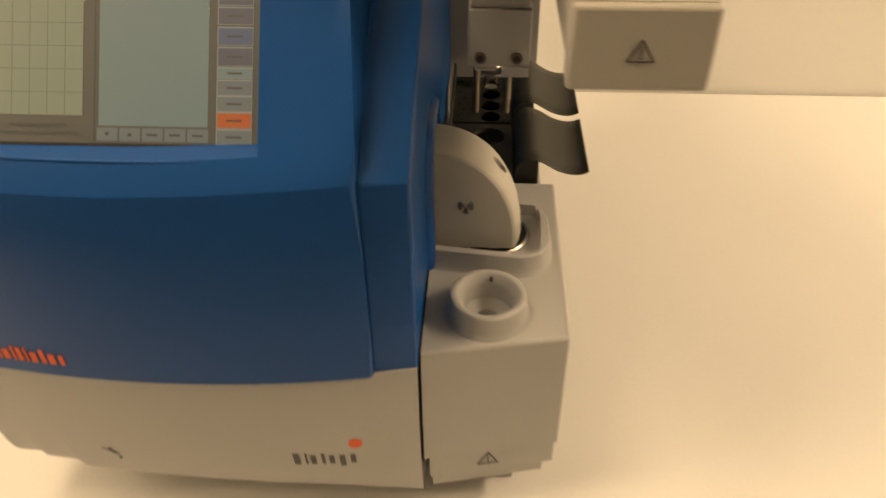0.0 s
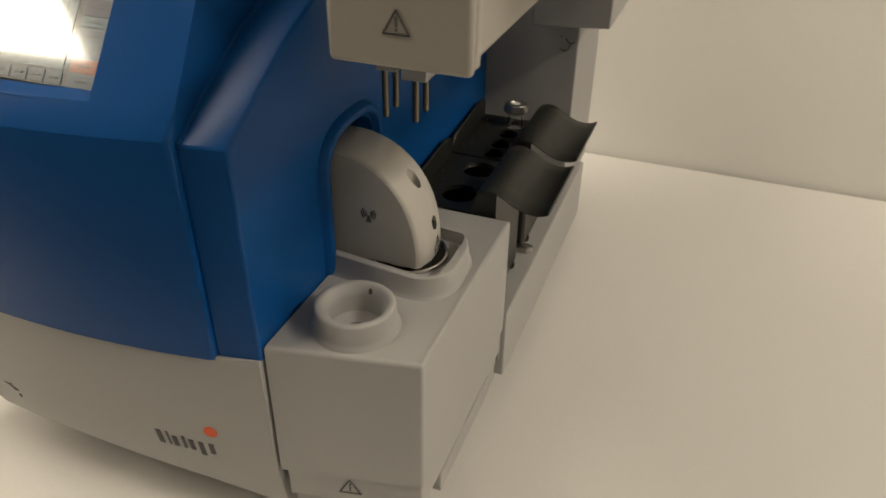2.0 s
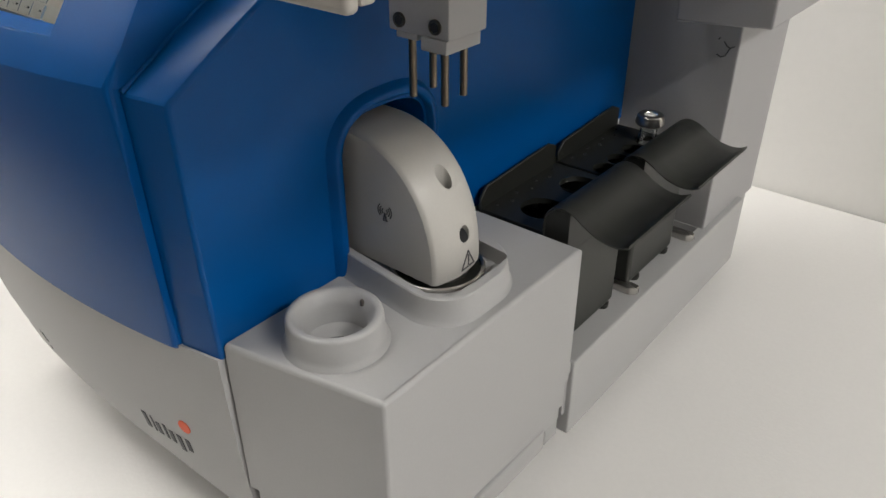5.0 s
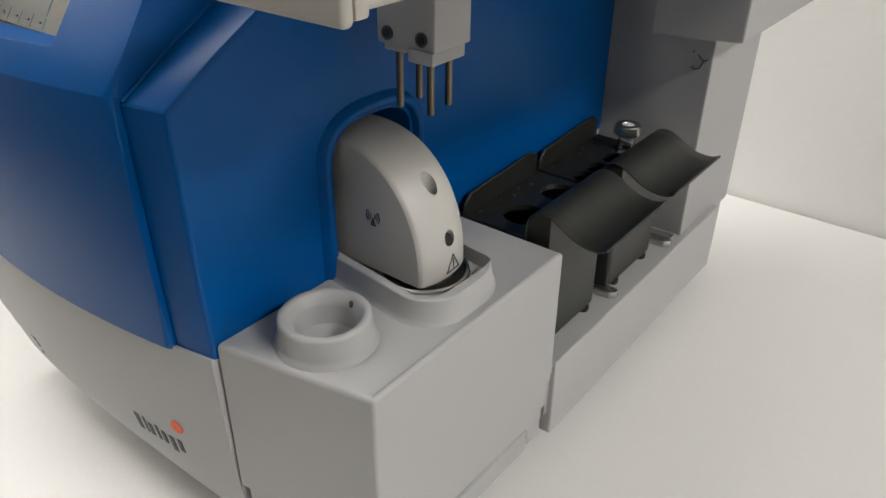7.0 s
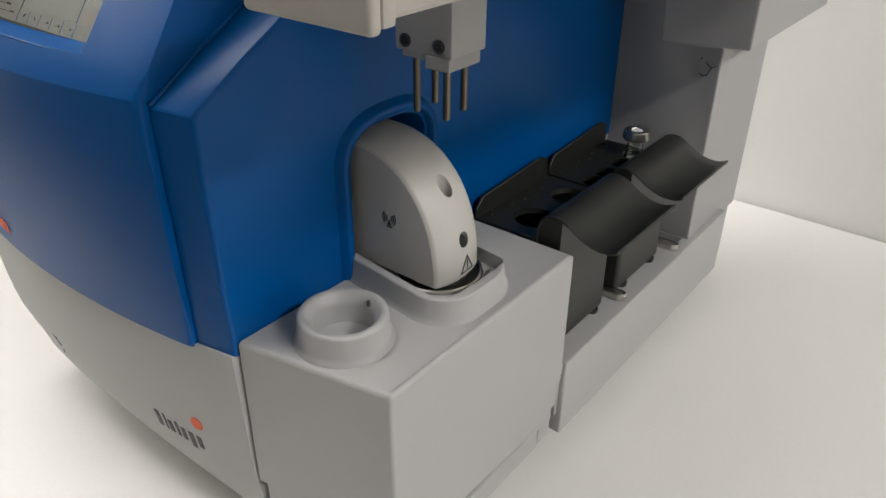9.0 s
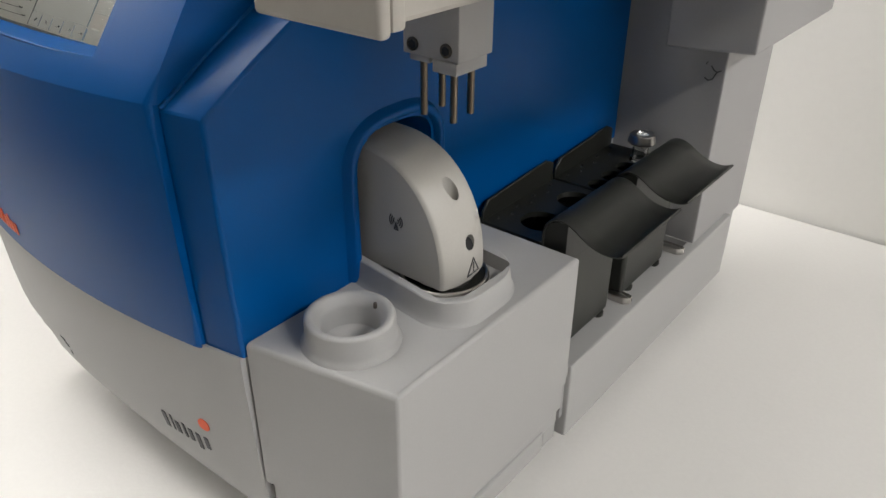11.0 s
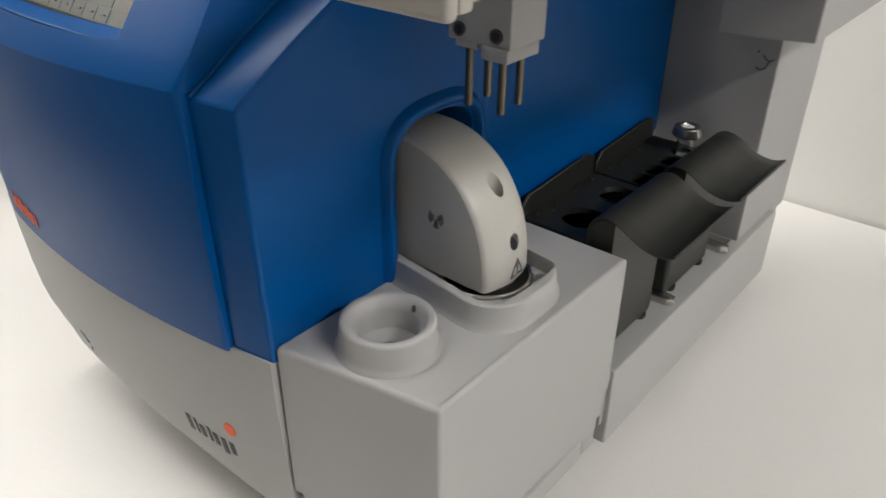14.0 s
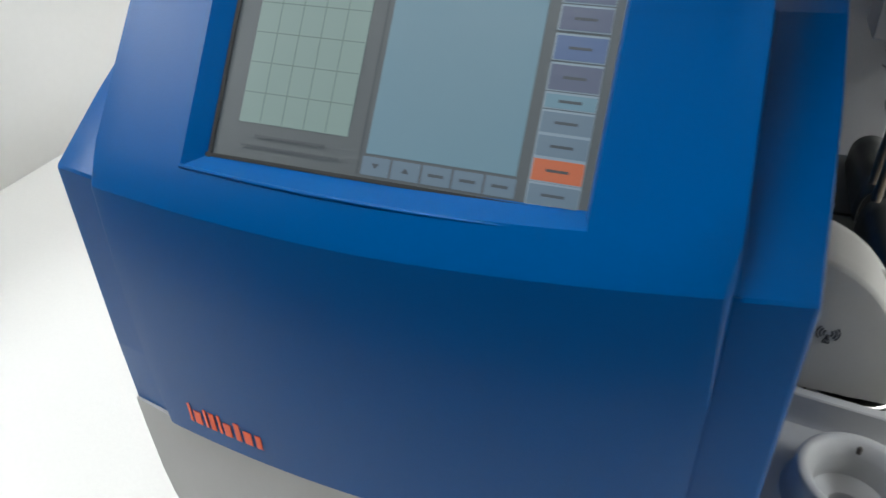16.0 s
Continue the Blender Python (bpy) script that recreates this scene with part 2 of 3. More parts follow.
def flat_patch(pts, place, thick=0.0003):
    bm = bmesh.new()
    lo = [bm.verts.new(place(u, v, 0.0)) for u, v in pts]
    hi = [bm.verts.new(place(u, v, thick)) for u, v in pts]
    bm.faces.new(hi)
    for i in range(len(pts)):
        j = (i + 1) % len(pts)
        bm.faces.new((lo[i], lo[j], hi[j], hi[i]))
    return bm


def arc(cx, cy, r, a0, a1, n=10, ry=None):
    ry = ry or r
    return [(cx + r * math.cos(radians(a0 + (a1 - a0) * i / n)), cy + ry * math.sin(radians(a0 + (a1 - a0) * i / n))) for i in range(n + 1)]


def warning_sign(parent, place, s):
    tri = [(-s, -s * 0.8), (s, -s * 0.8), (0, s * 0.9), (-s, -s * 0.8)]
    bm = flat_strokes([tri, [(0, s * 0.42), (0, -s * 0.25)], [(0, -s * 0.42), (0, -s * 0.55)]], s * 0.13, place)
    return part("warning_sign", bm, INK, parent, "black outlined warning triangle")


# ---- the room ----
def slab(name, label, x0, x1, y0, y1, z0, z1, mat):
    return tagged(part(name, box(x0, x1, y0, y1, z0, z1), mat), label, name.split("_")[0], kind="structure")


WB, WL, WR, WF, FL = 0.676, -4.6, 3.0, -3.6, -0.9
slab("wall_back", "smooth pale painted wall behind the bench", WL, WR, WB, WB + 0.12, FL, CEIL, WALL)
slab("wall_far", "plain pale painted wall", WL - 0.12, WL, WF, WB + 0.12, FL, CEIL, WALL)
slab("wall_side", "plain pale painted wall", WR, WR + 0.12, WF, WB + 0.12, FL, CEIL, WALL)
slab("wall_front", "unseen wall, greyed to cut the fill light", WL - 0.12, WR + 0.12, WF - 0.12, WF, FL, CEIL, WALL_DIMMED)
# left wall, cut low so the far lamp's shallow light gets past
slab("wall_low", "pale painted wall at the bench end, cut low for the lamp light", -1.0, -0.905, -0.29, WB, FL, 0.20, WALL)
slab("floor", "grey vinyl floor", WL - 0.12, WR + 0.12, WF - 0.12, WB + 0.12, FL - 0.1, FL, FLOOR)
slab("ceiling", "speckled mineral fibre ceiling", WL - 0.12, WR + 0.12, WF - 0.12, WB + 0.12, CEIL, CEIL + 0.1, CEILING)
# fittings for all three, the added fill lamp too
for lx, ly, lsx, lsy, lw in LAMPS:
    lamp = thing("ceiling_lamp", lx, ly, CEIL, "assumed white recessed ceiling lamp with a bright diffuser, out of view", "lamp", "ceiling lamps")
    fr = bmesh.new()
    for sgn in (-1, 1):
        add_box(fr, lx + sgn * (lsx / 2 + 0.015) - 0.015, lx + sgn * (lsx / 2 + 0.015) + 0.015, ly - lsy / 2 - 0.03, ly + lsy / 2 + 0.03, CEIL - 0.035, CEIL, 0.003)
        add_box(fr, lx - lsx / 2, lx + lsx / 2, ly + sgn * (lsy / 2 + 0.015) - 0.015, ly + sgn * (lsy / 2 + 0.015) + 0.015, CEIL - 0.035, CEIL, 0.003)
    part("frame", fr, WHITE, lamp)
    part("diffuser", box(lx - lsx / 2, lx + lsx / 2, ly - lsy / 2, ly + lsy / 2, CEIL - 0.02, CEIL - 0.012), DIFFUSER, lamp)

bench = thing("lab_bench", 0.3, 0.0, FL, "wide white laminate lab bench against the wall", "bench")
part("benchtop", box(-0.905, 2.2, -0.26, WB - 0.004, -0.03, 0.0, 0.003), TABLE, bench, "smooth white laminate benchtop")
for lx, ly in ((-0.85, -0.21), (2.12, -0.21), (-0.85, 0.6), (2.12, 0.6)):
    part("leg", box(lx - 0.025, lx + 0.025, ly - 0.025, ly + 0.025, FL, -0.03, 0.003), GREY, bench)

# ---- the microwave synthesizer ----
XC = -0.237
synth = thing("microwave_synthesizer", XC, 0.18, 0.0, "blue and light grey benchtop synthesizer with touch screen and robot", "lab instrument")


def panel_y(x, z=0.2955):
    bow = -0.0455 + 0.0040 * max(0.0, 1 - (z - 0.163) / 0.1325) if z < 0.2955 else -0.0455
    end = -0.0312 - 0.0036 * min(1.0, max(0.0, (z - 0.163) / 0.1325))
    return end + (bow - end) * (1 - ((x - XC) / 0.1185) ** 2)


def arch_line(y0, y1, spring, top, power=3.0, n=28):
    """The flat arch over the lid, from y0 to y1: a squared-off ellipse above the springing line."""
    mid, half, drop = (y0 + y1) / 2, (y1 - y0) / 2, top - spring
    pts = []
    for i in range(n + 1):
        a = math.pi * (1 - i / n)
        c, q = math.cos(a), math.sin(a)
        pts.append((mid + half * math.copysign(abs(c) ** (2 / power), c), spring + drop * max(0.0, q) ** (2 / 2.2)))
    return pts


def housing():
    us = [-0.1195, -0.08, -0.04, 0.0, 0.04, 0.08, 0.1195]
    side = {0.1415: (-0.0240, 0.0), 0.1425: (-0.0236, 0.0003), 0.1432: (-0.0228, 0.0010), 0.1435: (-0.0216, 0.0022)}
    us = [-u for u in reversed(side)] + us + list(side)
    bm = bmesh.new()
    loops = []
    for u in us:
        a = abs(u)
        f, dz = side.get(a, (-0.0282, 0.0))
        pr = [(f + 0.0012, 0.163), (f, 0.20), (f - 0.001, 0.2938 - dz), (f - 0.0002, 0.2952 - dz), (f + 0.03, 0.3140 - dz), (f + 0.065, 0.3335 - dz),
              (f + 0.105, 0.3500 - dz), (f + 0.16, 0.366 - dz), (0.25, 0.376 - dz), (0.384, 0.378 - dz), (0.384, 0.163)]
        loops.append([bm.verts.new((XC + u, y, z)) for y, z in pr])
    n = len(loops[0])
    for a, b in zip(loops, loops[1:]):
        for i in range(n):
            bm.faces.new((a[i], a[(i + 1) % n], b[(i + 1) % n], b[i]))
    bm.faces.new(loops[0])
    bm.faces.new(loops[-1][::-1])
    niche = [(0.0655, 0.155), (0.1315, 0.155)] + arch_line(0.0655, 0.1315, 0.2415, 0.2585)[::-1]
    return cut(bm, prism(niche, "x", -0.15, -0.05))


shell = part("housing", housing(), BLUE, synth, "glossy blue moulded housing", 28)


def arch_rim():
    """The hood round the lid's niche."""
    path = [(0.0625, 0.168)] + [(0.0625, 0.20)] + arch_line(0.0625, 0.1345, 0.2390, 0.2625) + [(0.1345, 0.20), (0.1345, 0.168)]
    bm = bmesh.new()
    loops = []
    for i, (y, z) in enumerate(path):
        a, b = path[max(0, i - 1)], path[min(len(path) - 1, i + 1)]
        d = Vector((b[0] - a[0], b[1] - a[1])).normalized()
        nrm = Vector((-d.y, d.x))
        sec = [(-0.0955, 0.0085), (-0.0922, 0.0060), (-0.0893, 0.0044), (-0.0884, 0.0030), (-0.0883, 0.0008), (-0.0890, -0.0004), (-0.0955, -0.0010)]
        loops.append([bm.verts.new((x, y + nrm.x * o, z + nrm.y * o)) for x, o in sec])
    for a, b in zip(loops, loops[1:]):
        for i in range(7):
            bm.faces.new((a[i], a[(i + 1) % 7], b[(i + 1) % 7], b[i]))
    bm.faces.new(loops[0])
    bm.faces.new(loops[-1])
    return bm


part("arch_rim", arch_rim(), BLUE, shell, "raised blue rim round the lid opening", 60)


def front_panel():
    rx, rl = 0.0733, 0.0745
    us = [-0.1185 + 0.237 * i / 24 for i in range(25)]
    us = [rx if abs(u - rx) < 0.0051 else (-rl if abs(u + rl) < 0.0051 else u) for u in us]
    us = sorted(set(us))
    zs = [0.1612, 0.163, 0.20, 0.25, 0.2942, 0.2953, 0.2966, 0.3090, 0.345, 0.375, 0.402, 0.45, 0.50]
    bm = bmesh.new()
    grid = []
    for z in zs:
        row = []
        for u in us:
            over = max(0.0, (abs(u) - rx) / (0.1185 - rx))
            x = XC + u - math.copysign(max(0.0, z - 0.3) * 0.066 * over, u)
            y = panel_y(XC + u, z) + max(0.0, z - 0.2955) * 0.742
            zz = z
            if z < 0.162:
                y += 0.0015
            if abs(z - 0.2953) < 1e-4:
                y += 0.0002
            if z > 0.294:  # the crest climbs towards the robot's side
                zz += 0.003 * max(0.0, u / 0.1185)
            row.append(bm.verts.new((x, y, zz)))
        grid.append(row)
    for j in range(len(zs) - 1):
        for i in range(len(us) - 1):
            mid_u, mid_z = (us[i] + us[i + 1]) / 2, (zs[j] + zs[j + 1]) / 2
            if -rl < mid_u < rx and 0.3090 < mid_z < 0.402:
                continue
            bm.faces.new((grid[j][i], grid[j][i + 1], grid[j + 1][i + 1], grid[j + 1][i]))
    # the recess round the screen
    i0, i1 = us.index(-rl), us.index(rx)
    j0, j1 = zs.index(0.3090), zs.index(0.402)
    loop = [grid[j0][i] for i in range(i0, i1 + 1)] + [grid[j][i1] for j in range(j0 + 1, j1 + 1)]
    loop += [grid[j1][i] for i in range(i1 - 1, i0 - 1, -1)] + [grid[j][i0] for j in range(j1 - 1, j0, -1)]
    deep = []
    for v in loop:
        fx = (v.co.x - (XC - rl)) / (rx + rl)
        fz = (v.co.z - 0.3090) / (0.402 - 0.3090)
        sx, sv = XC - 0.0713 + 0.0042 + fx * (0.1426 - 0.0042 + 0.0003), -0.0036 + fz * 0.1085
        deep.append(bm.verts.new((sx, -0.0347 + 0.0181 * 0.742 + 0.596 * sv, 0.3136 + 0.803 * sv)))
    n = len(loop)
    for i in range(n):
        bm.faces.new((loop[i], loop[(i + 1) % n], deep[(i + 1) % n], deep[i]))
    # side cheeks and underside
    for i, sx in ((0, -1), (len(us) - 1, 1)):
        back = [bm.verts.new((XC + sx * 0.1168, -0.02 if z < 0.2955 else 0.24, z)) for z in zs]
        for j in range(len(zs) - 1):
            bm.faces.new((grid[j][i], grid[j + 1][i], back[j + 1], back[j]))
    under = [bm.verts.new((v.co.x, -0.02, v.co.z)) for v in grid[0]]
    for i in range(len(us) - 1):
        bm.faces.new((grid[0][i], grid[0][i + 1], under[i + 1], under[i]))
    roof = [bm.verts.new((v.co.x, 0.24, v.co.z)) for v in grid[-1]]
    for i in range(len(us) - 1):
        bm.faces.new((grid[-1][i], grid[-1][i + 1], roof[i + 1], roof[i]))
    es = []
    for i in (0, len(us) - 1):
        es += [bm.edges.get((grid[j][i], grid[j + 1][i])) for j in range(len(zs) - 1)]
    bmesh.ops.bevel(bm, geom=es, offset=0.0042, segments=5, affect="EDGES", profile=0.5)
    return bm


panel = part("front_panel", front_panel(), BLUE, synth, "bowed glossy blue front panel with a screen recess", 15)
for f in panel.data.polygons:
    if f.normal.y > 0.2 and f.normal.z < 0.12 and not 0.306 < f.center.z < 0.320:
        f.flip()

lip = bmesh.new()
rings = []
for k in range(25):
    lu = -0.0745 + 0.1478 * k / 24
    ly = panel_y(XC + lu) + (0.3090 - 0.2955) * 0.742
    rings.append([lip.verts.new((XC + lu, ly + 0.0008 * math.cos(q * math.pi / 4), 0.3090 + 0.0008 * math.sin(q * math.pi / 4))) for q in range(8)])
for a, b in zip(rings, rings[1:]):
    for i in range(8):
        lip.faces.new((a[i], a[(i + 1) % 8], b[(i + 1) % 8], b[i]))
lip.faces.new(rings[0])
lip.faces.new(rings[-1])
part("recess_lip", lip, BLUE, panel, "rounded blue lip below the screen", 60)

for sx in (-1, 1):
    path = [(XC + sx * 0.1192, -0.0284, 0.2954), (XC + sx * 0.1172, 0.0028, 0.3142), (XC + sx * 0.1168, 0.0378, 0.3337), (XC + sx * 0.1166, 0.0778, 0.3502)]
    bm = bmesh.new()
    loops = [[bm.verts.new((p[0] + 0.0015 * math.cos(a), p[1] - 0.0006 + 0.0015 * math.sin(a) * 0.5, p[2] + 0.0010 * math.sin(a) * -0.8)) for a in [q * math.pi / 4 for q in range(8)]] for p in path]
    for a, b in zip(loops, loops[1:]):
        for i in range(8):
            bm.faces.new((a[i], a[(i + 1) % 8], b[(i + 1) % 8], b[i]))
    bm.faces.new(loops[0])
    bm.faces.new(loops[-1])
    part("rib", bm, BLUE, synth, "thin raised blue rib", 60)

# the screen: u runs across, v up the slope, both from the recess's lower corner
SU, SN = Vector((0, 0.596, 0.803)), Vector((0, -0.803, 0.596))
SO = Vector((XC - 0.0713, -0.0345 + (0.3136 - 0.2955) * 0.742, 0.3136)) + SN * 0.0 + SU * (-0.0005)
SW, SH = 0.1426, 0.112


def on_screen(u, v, h):
    return SO + Vector((u, 0, 0)) + SU * v + SN * h


def screen_rect(name, u0, u1, v0, v1, mat, parent, h0=0.0, h1=0.0004, label=""):
    bm = bmesh.new()
    lo = [bm.verts.new(on_screen(u, v, h0)) for u, v in ((u0, v0), (u1, v0), (u1, v1), (u0, v1))]
    hi = [bm.verts.new(on_screen(u, v, h1)) for u, v in ((u0, v0), (u1, v0), (u1, v1), (u0, v1))]
    bm.faces.new(hi)
    bm.faces.new(lo)
    for i in range(4):
        bm.faces.new((lo[i], lo[(i + 1) % 4], hi[(i + 1) % 4], hi[i]))
    return part(name, bm, mat, parent, label)


screen = screen_rect("touch_screen", -0.001, SW + 0.001, -0.012, SH, SCREEN_DARK, synth, -0.003, 0.0, "grey glossy touch screen with coloured buttons")
part("screen_gasket", flat_strokes([[(0.0048, -0.004), (0.0048, SH)], [(0, -0.0030), (SW, -0.0030)]], 0.0014, on_screen, 0.0009), GAP, screen, "black screen edge")


def text_bar(u0, u1, v, parent, h=0.0016):
    screen_rect("text_bar", u0, u1, v - h / 2, v + h / 2, SCREEN_INK, parent, 0.0008, 0.0010)


graph = screen_rect("graph_pane", 0.0140, 0.0575, 0.0108, SH - 0.004, SCREEN_PLOT, screen, 0, 0.0003)
for k in range(1, 9):
    screen_rect("grid_line", 0.0143, 0.0572, 0.0108 + k * 0.0110 - 0.00015, 0.0108 + k * 0.0110 + 0.00015, SCREEN_LINE, graph, 0.0003, 0.0005)
for k in range(1, 5):
    screen_rect("grid_line", 0.0140 + k * 0.0087 - 0.00015, 0.0140 + k * 0.0087 + 0.00015, 0.0111, SH - 0.0045, SCREEN_LINE, graph, 0.0003, 0.0005)
text_bar(0.022, 0.050, 0.0062, screen, 0.0010)
text_bar(0.017, 0.056, 0.0024, screen, 0.0008)
screen_rect("list_pane", 0.0655, 0.1185, 0.0062, SH - 0.004, SCREEN_MID, screen, 0, 0.0003)
screen_rect("divider", 0.0630, 0.0637, -0.0015, SH - 0.002, SCREEN_INK, screen, 0, 0.0003)
for k in range(5):
    b = screen_rect("small_button", 0.0648 + k * 0.0110, 0.0750 + k * 0.0110, -0.0012, 0.0052, SCREEN_BTN, screen, 0, 0.0005)
    if k < 2:
        um = 0.0699 + k * 0.0110
        part("arrow_sign", flat_patch([(um - 0.0014, 0.0030 - k * 0.0018), (um + 0.0014, 0.0030 - k * 0.0018), (um, 0.0012 + k * 0.0018)], lambda u, v, h: on_screen(u, v, 0.0006 + h)), SCREEN_INK, b)
    else:
        text_bar(0.0672 + k * 0.0110, 0.0726 + k * 0.0110, 0.0020, b, 0.0010)
V0 = -0.0016
for v0, v1, mat in ((0.0, 0.0064, SCREEN_BTN), (0.0076, 0.0146, SCREEN_ORANGE), (0.0156, 0.0222, SCREEN_BTN), (0.0232, 0.0298, SCREEN_BTN),
                    (0.0312, 0.0356, SCREEN_MID), (0.0370, 0.0452, SCREEN_VIOLET), (0.0468, 0.0546, SCREEN_BLUE), (0.0565, 0.0640, SCREEN_VIOLET),
                    (0.0655, 0.0730, SCREEN_VIOLET)):
    screen_rect("button_edge", 0.1226, 0.1398, V0 + v0 - 0.0003, V0 + v1 + 0.0008, SCREEN_PALE, screen, 0, 0.0004)
    b = screen_rect("screen_button", 0.1232, 0.1396, V0 + v0, V0 + v1, mat, screen, 0.0004, 0.0008)
    text_bar(0.1276, 0.1350, V0 + (v0 + v1) / 2, b, 0.0009)


# ---- the light grey base ----
BASE_Z = [0.1635, 0.14, 0.10, 0.075, 0.058, 0.045]
BASE_O = [0.0, 0.04, 0.17, 0.33, 0.52, 0.76]


def base_front(x):
    u = abs(x - XC)
    return -0.0286 - 0.0111 * (1 - (u / 0.1185) ** 2) if u < 0.1195 else -0.0286 + (u - 0.1195) * 0.20


def base_low(x):
    return float(np.interp(x, [-0.3795, -0.362, -0.358, -0.335, -0.331, -0.30, -0.21, -0.095], [0.054, 0.053, 0.047, 0.044, 0.037, 0.034, 0.029, 0.026]))


def base_shell():
    us = sorted([-0.1425 + 0.285 * i / 28 for i in range(29)] + [-0.125, -0.121, -0.098, -0.094])
    bm = bmesh.new()
    loops = []
    for u in us:
        f, low = base_front(XC + u), base_low(XC + u)
        o = -0.011 - f
        zs = [0.1635 - (0.1635 - z) * (0.1635 - low) / (0.1635 - 0.0375) for z in BASE_Z]
        pr = [(f + o * k, z) for k, z in zip(BASE_O, zs)] + [(f + o, low), (0.384, low), (0.384, 0.1635)]
        loops.append([bm.verts.new((XC + u, y, z)) for y, z in pr])
    n = len(loops[0])
    for a, b in zip(loops, loops[1:]):
        for i in range(n):
            bm.faces.new((a[i], a[(i + 1) % n], b[(i + 1) % n], b[i]))
    bm.faces.new(loops[0])
    bm.faces.new(loops[-1][::-1])
    return bevel_some(bm, lambda p, q: p.x < -0.378 and q.x < -0.378 and max(p.y, q.y) < 0.3, 0.005, 3)


base = part("base", base_shell(), WHITE, synth, "light grey curved plastic base", 30)
part("plinth", box(XC - 0.118, XC + 0.138, 0.016, 0.37, 0.012, 0.046, 0.004), WHITE, synth)
for fx in (-0.355, -0.115):
    for fy in (0.04, 0.34):
        part("foot", lathe([(0, 0.0), (0.014, 0.0), (0.015, 0.003), (0.013, 0.0125), (0, 0.0125)], fx, fy, 20), GAP, synth, "black rubber foot")


def base_y(x, z):
    f, low = base_front(x), base_low(x)
    zs = [0.1635 - (0.1635 - q) * (0.1635 - low) / (0.1635 - 0.0375) for q in BASE_Z] + [low]
    return f + (-0.011 - f) * float(np.interp(z, zs[::-1], (BASE_O + [1.0])[::-1]))


def on_base(x, z):
    return lambda u, v, h: Vector((x + u, base_y(x + u, z + v) - 0.0002 - h, z + v))


def on_front(x, z):
    return lambda u, v, h: Vector((x + u, panel_y(x + u, z + v) - 0.0002 - h, z + v))


# maker's mark as plain bars and a dot, and the product mark as orange bars
x = -0.1772
for w, h, lo in ((0.0062, 0.0135, 0), (0.0022, 0.0135, 0), (0.0058, 0.0100, 0), (0.0036, 0.0122, 0), (0.0054, 0.0100, 0), (0.0058, 0.0132, -0.0034), (0.0056, 0.0100, 0)):
    part("mark_bar", flat_patch([(0.0006, 0), (0.0006 + w * 0.62, 0), (0.0006 + w * 0.62, h), (0.0006, h)], on_base(x, 0.0748 + lo)), INK, base)
    x += w + 0.0013
part("mark_dot", flat_patch(arc(0, 0, 0.0046, 0, 340, 20), on_base(-0.1352, 0.0975)), ORANGE, base, "round orange mark")
x = -0.3362
for w, h in ((0.0018, 0.0125), (0.0050, 0.0088), (0.0018, 0.0125), (0.0036, 0.0118), (0.0018, 0.0125), (0.0050, 0.0088), (0.0036, 0.0118), (0.0052, 0.0088), (0.0036, 0.0088)):
    part("mark_bar", flat_patch([(0, 0), (w * 0.8, 0), (w * 0.8, h * 0.9), (0, h * 0.9)], on_front(x, 0.1735), 0.0004), ORANGE, synth, "orange mark")
    x += w + 0.0013
ux, uz = -0.2985, 0.0810
part("port_sign", flat_strokes([[(-0.005, 0.004), (0.005, -0.001)], [(-0.002, 0.0025), (0.000, 0.0045), (0.002, 0.004)], [(0.0, 0.0015), (0.001, -0.001), (0.003, -0.0015)],
                               [(0.003, -0.006), (0.005, -0.006), (0.004, -0.0085), (0.003, -0.006)]], 0.0009, on_base(ux, uz)), INK, base, "small black port symbol")

# ---- the vial station block beside the housing ----
TOP = 0.1722
FLX, FLY, FRX, FRY = -0.0922, -0.0205, -0.0035, -0.0025
WELL = (-0.0515, 0.0925)
CUP = (-0.0534, 0.0174)


def station():
    bm = prism([(FLX, FLY), (FRX, FRY), (FRX, 0.166), (FLX, 0.166)], "z", 0.0735, TOP)
    bevel_some(bm, lambda p, q: p.x > -0.01 and q.x > -0.01 and p.y < 0.1 and q.y < 0.1, 0.0014, 3)
    bevel_some(bm, lambda p, q: p.z > 0.1718 and q.z > 0.1718 and (p.x > -0.08 or q.x > -0.08), 0.0026, 4)
    return cut(bm, lathe([(0, 0.13), (0.0258, 0.13), (0.0258, 0.20), (0, 0.20)], *WELL, 48), lathe([(0, 0.148), (0.0165, 0.148), (0.0165, 0.2), (0, 0.2)], *CUP, 40))


block = part("vial_station", station(), WHITE, synth, "light grey moulded station block", 40)
part("skirt", bevel_some(prism([(FLX + 0.003, FLY + 0.0022), (FRX - 0.0016, FRY + 0.0020), (FRX - 0.0016, 0.1655), (FLX + 0.003, 0.1655)], "z", 0.0500, 0.0750), lambda p, q: True, 0.0012, 2), WHITE, block)
part("skirt", bevel_some(prism([(FLX + 0.0045, FLY + 0.006), (FRX - 0.008, FRY + 0.005), (FRX - 0.004, 0.166), (FLX + 0.0045, 0.166)], "z", 0.036, 0.052), lambda p, q: True, 0.0015, 2), WHITE, block)
part("skirt", box(FLX + 0.012, FRX - 0.016, 0.006, 0.040, 0.028, 0.040, 0.0015), WHITE, block)
part("skirt", box(FLX + 0.012, FRX - 0.0036, 0.0395, 0.1480, 0.022, 0.040, 0.0015), WHITE, block)
part("skirt", box(FLX + 0.012, FRX - 0.0046, 0.1500, 0.1660, 0.022, 0.040, 0.0015), WHITE, block)
part("seam", box(FLX - 0.0016, FLX + 0.0004, FLY + 0.0035, 0.16, 0.068, 0.165), GAP, block, "dark seam beside the block")
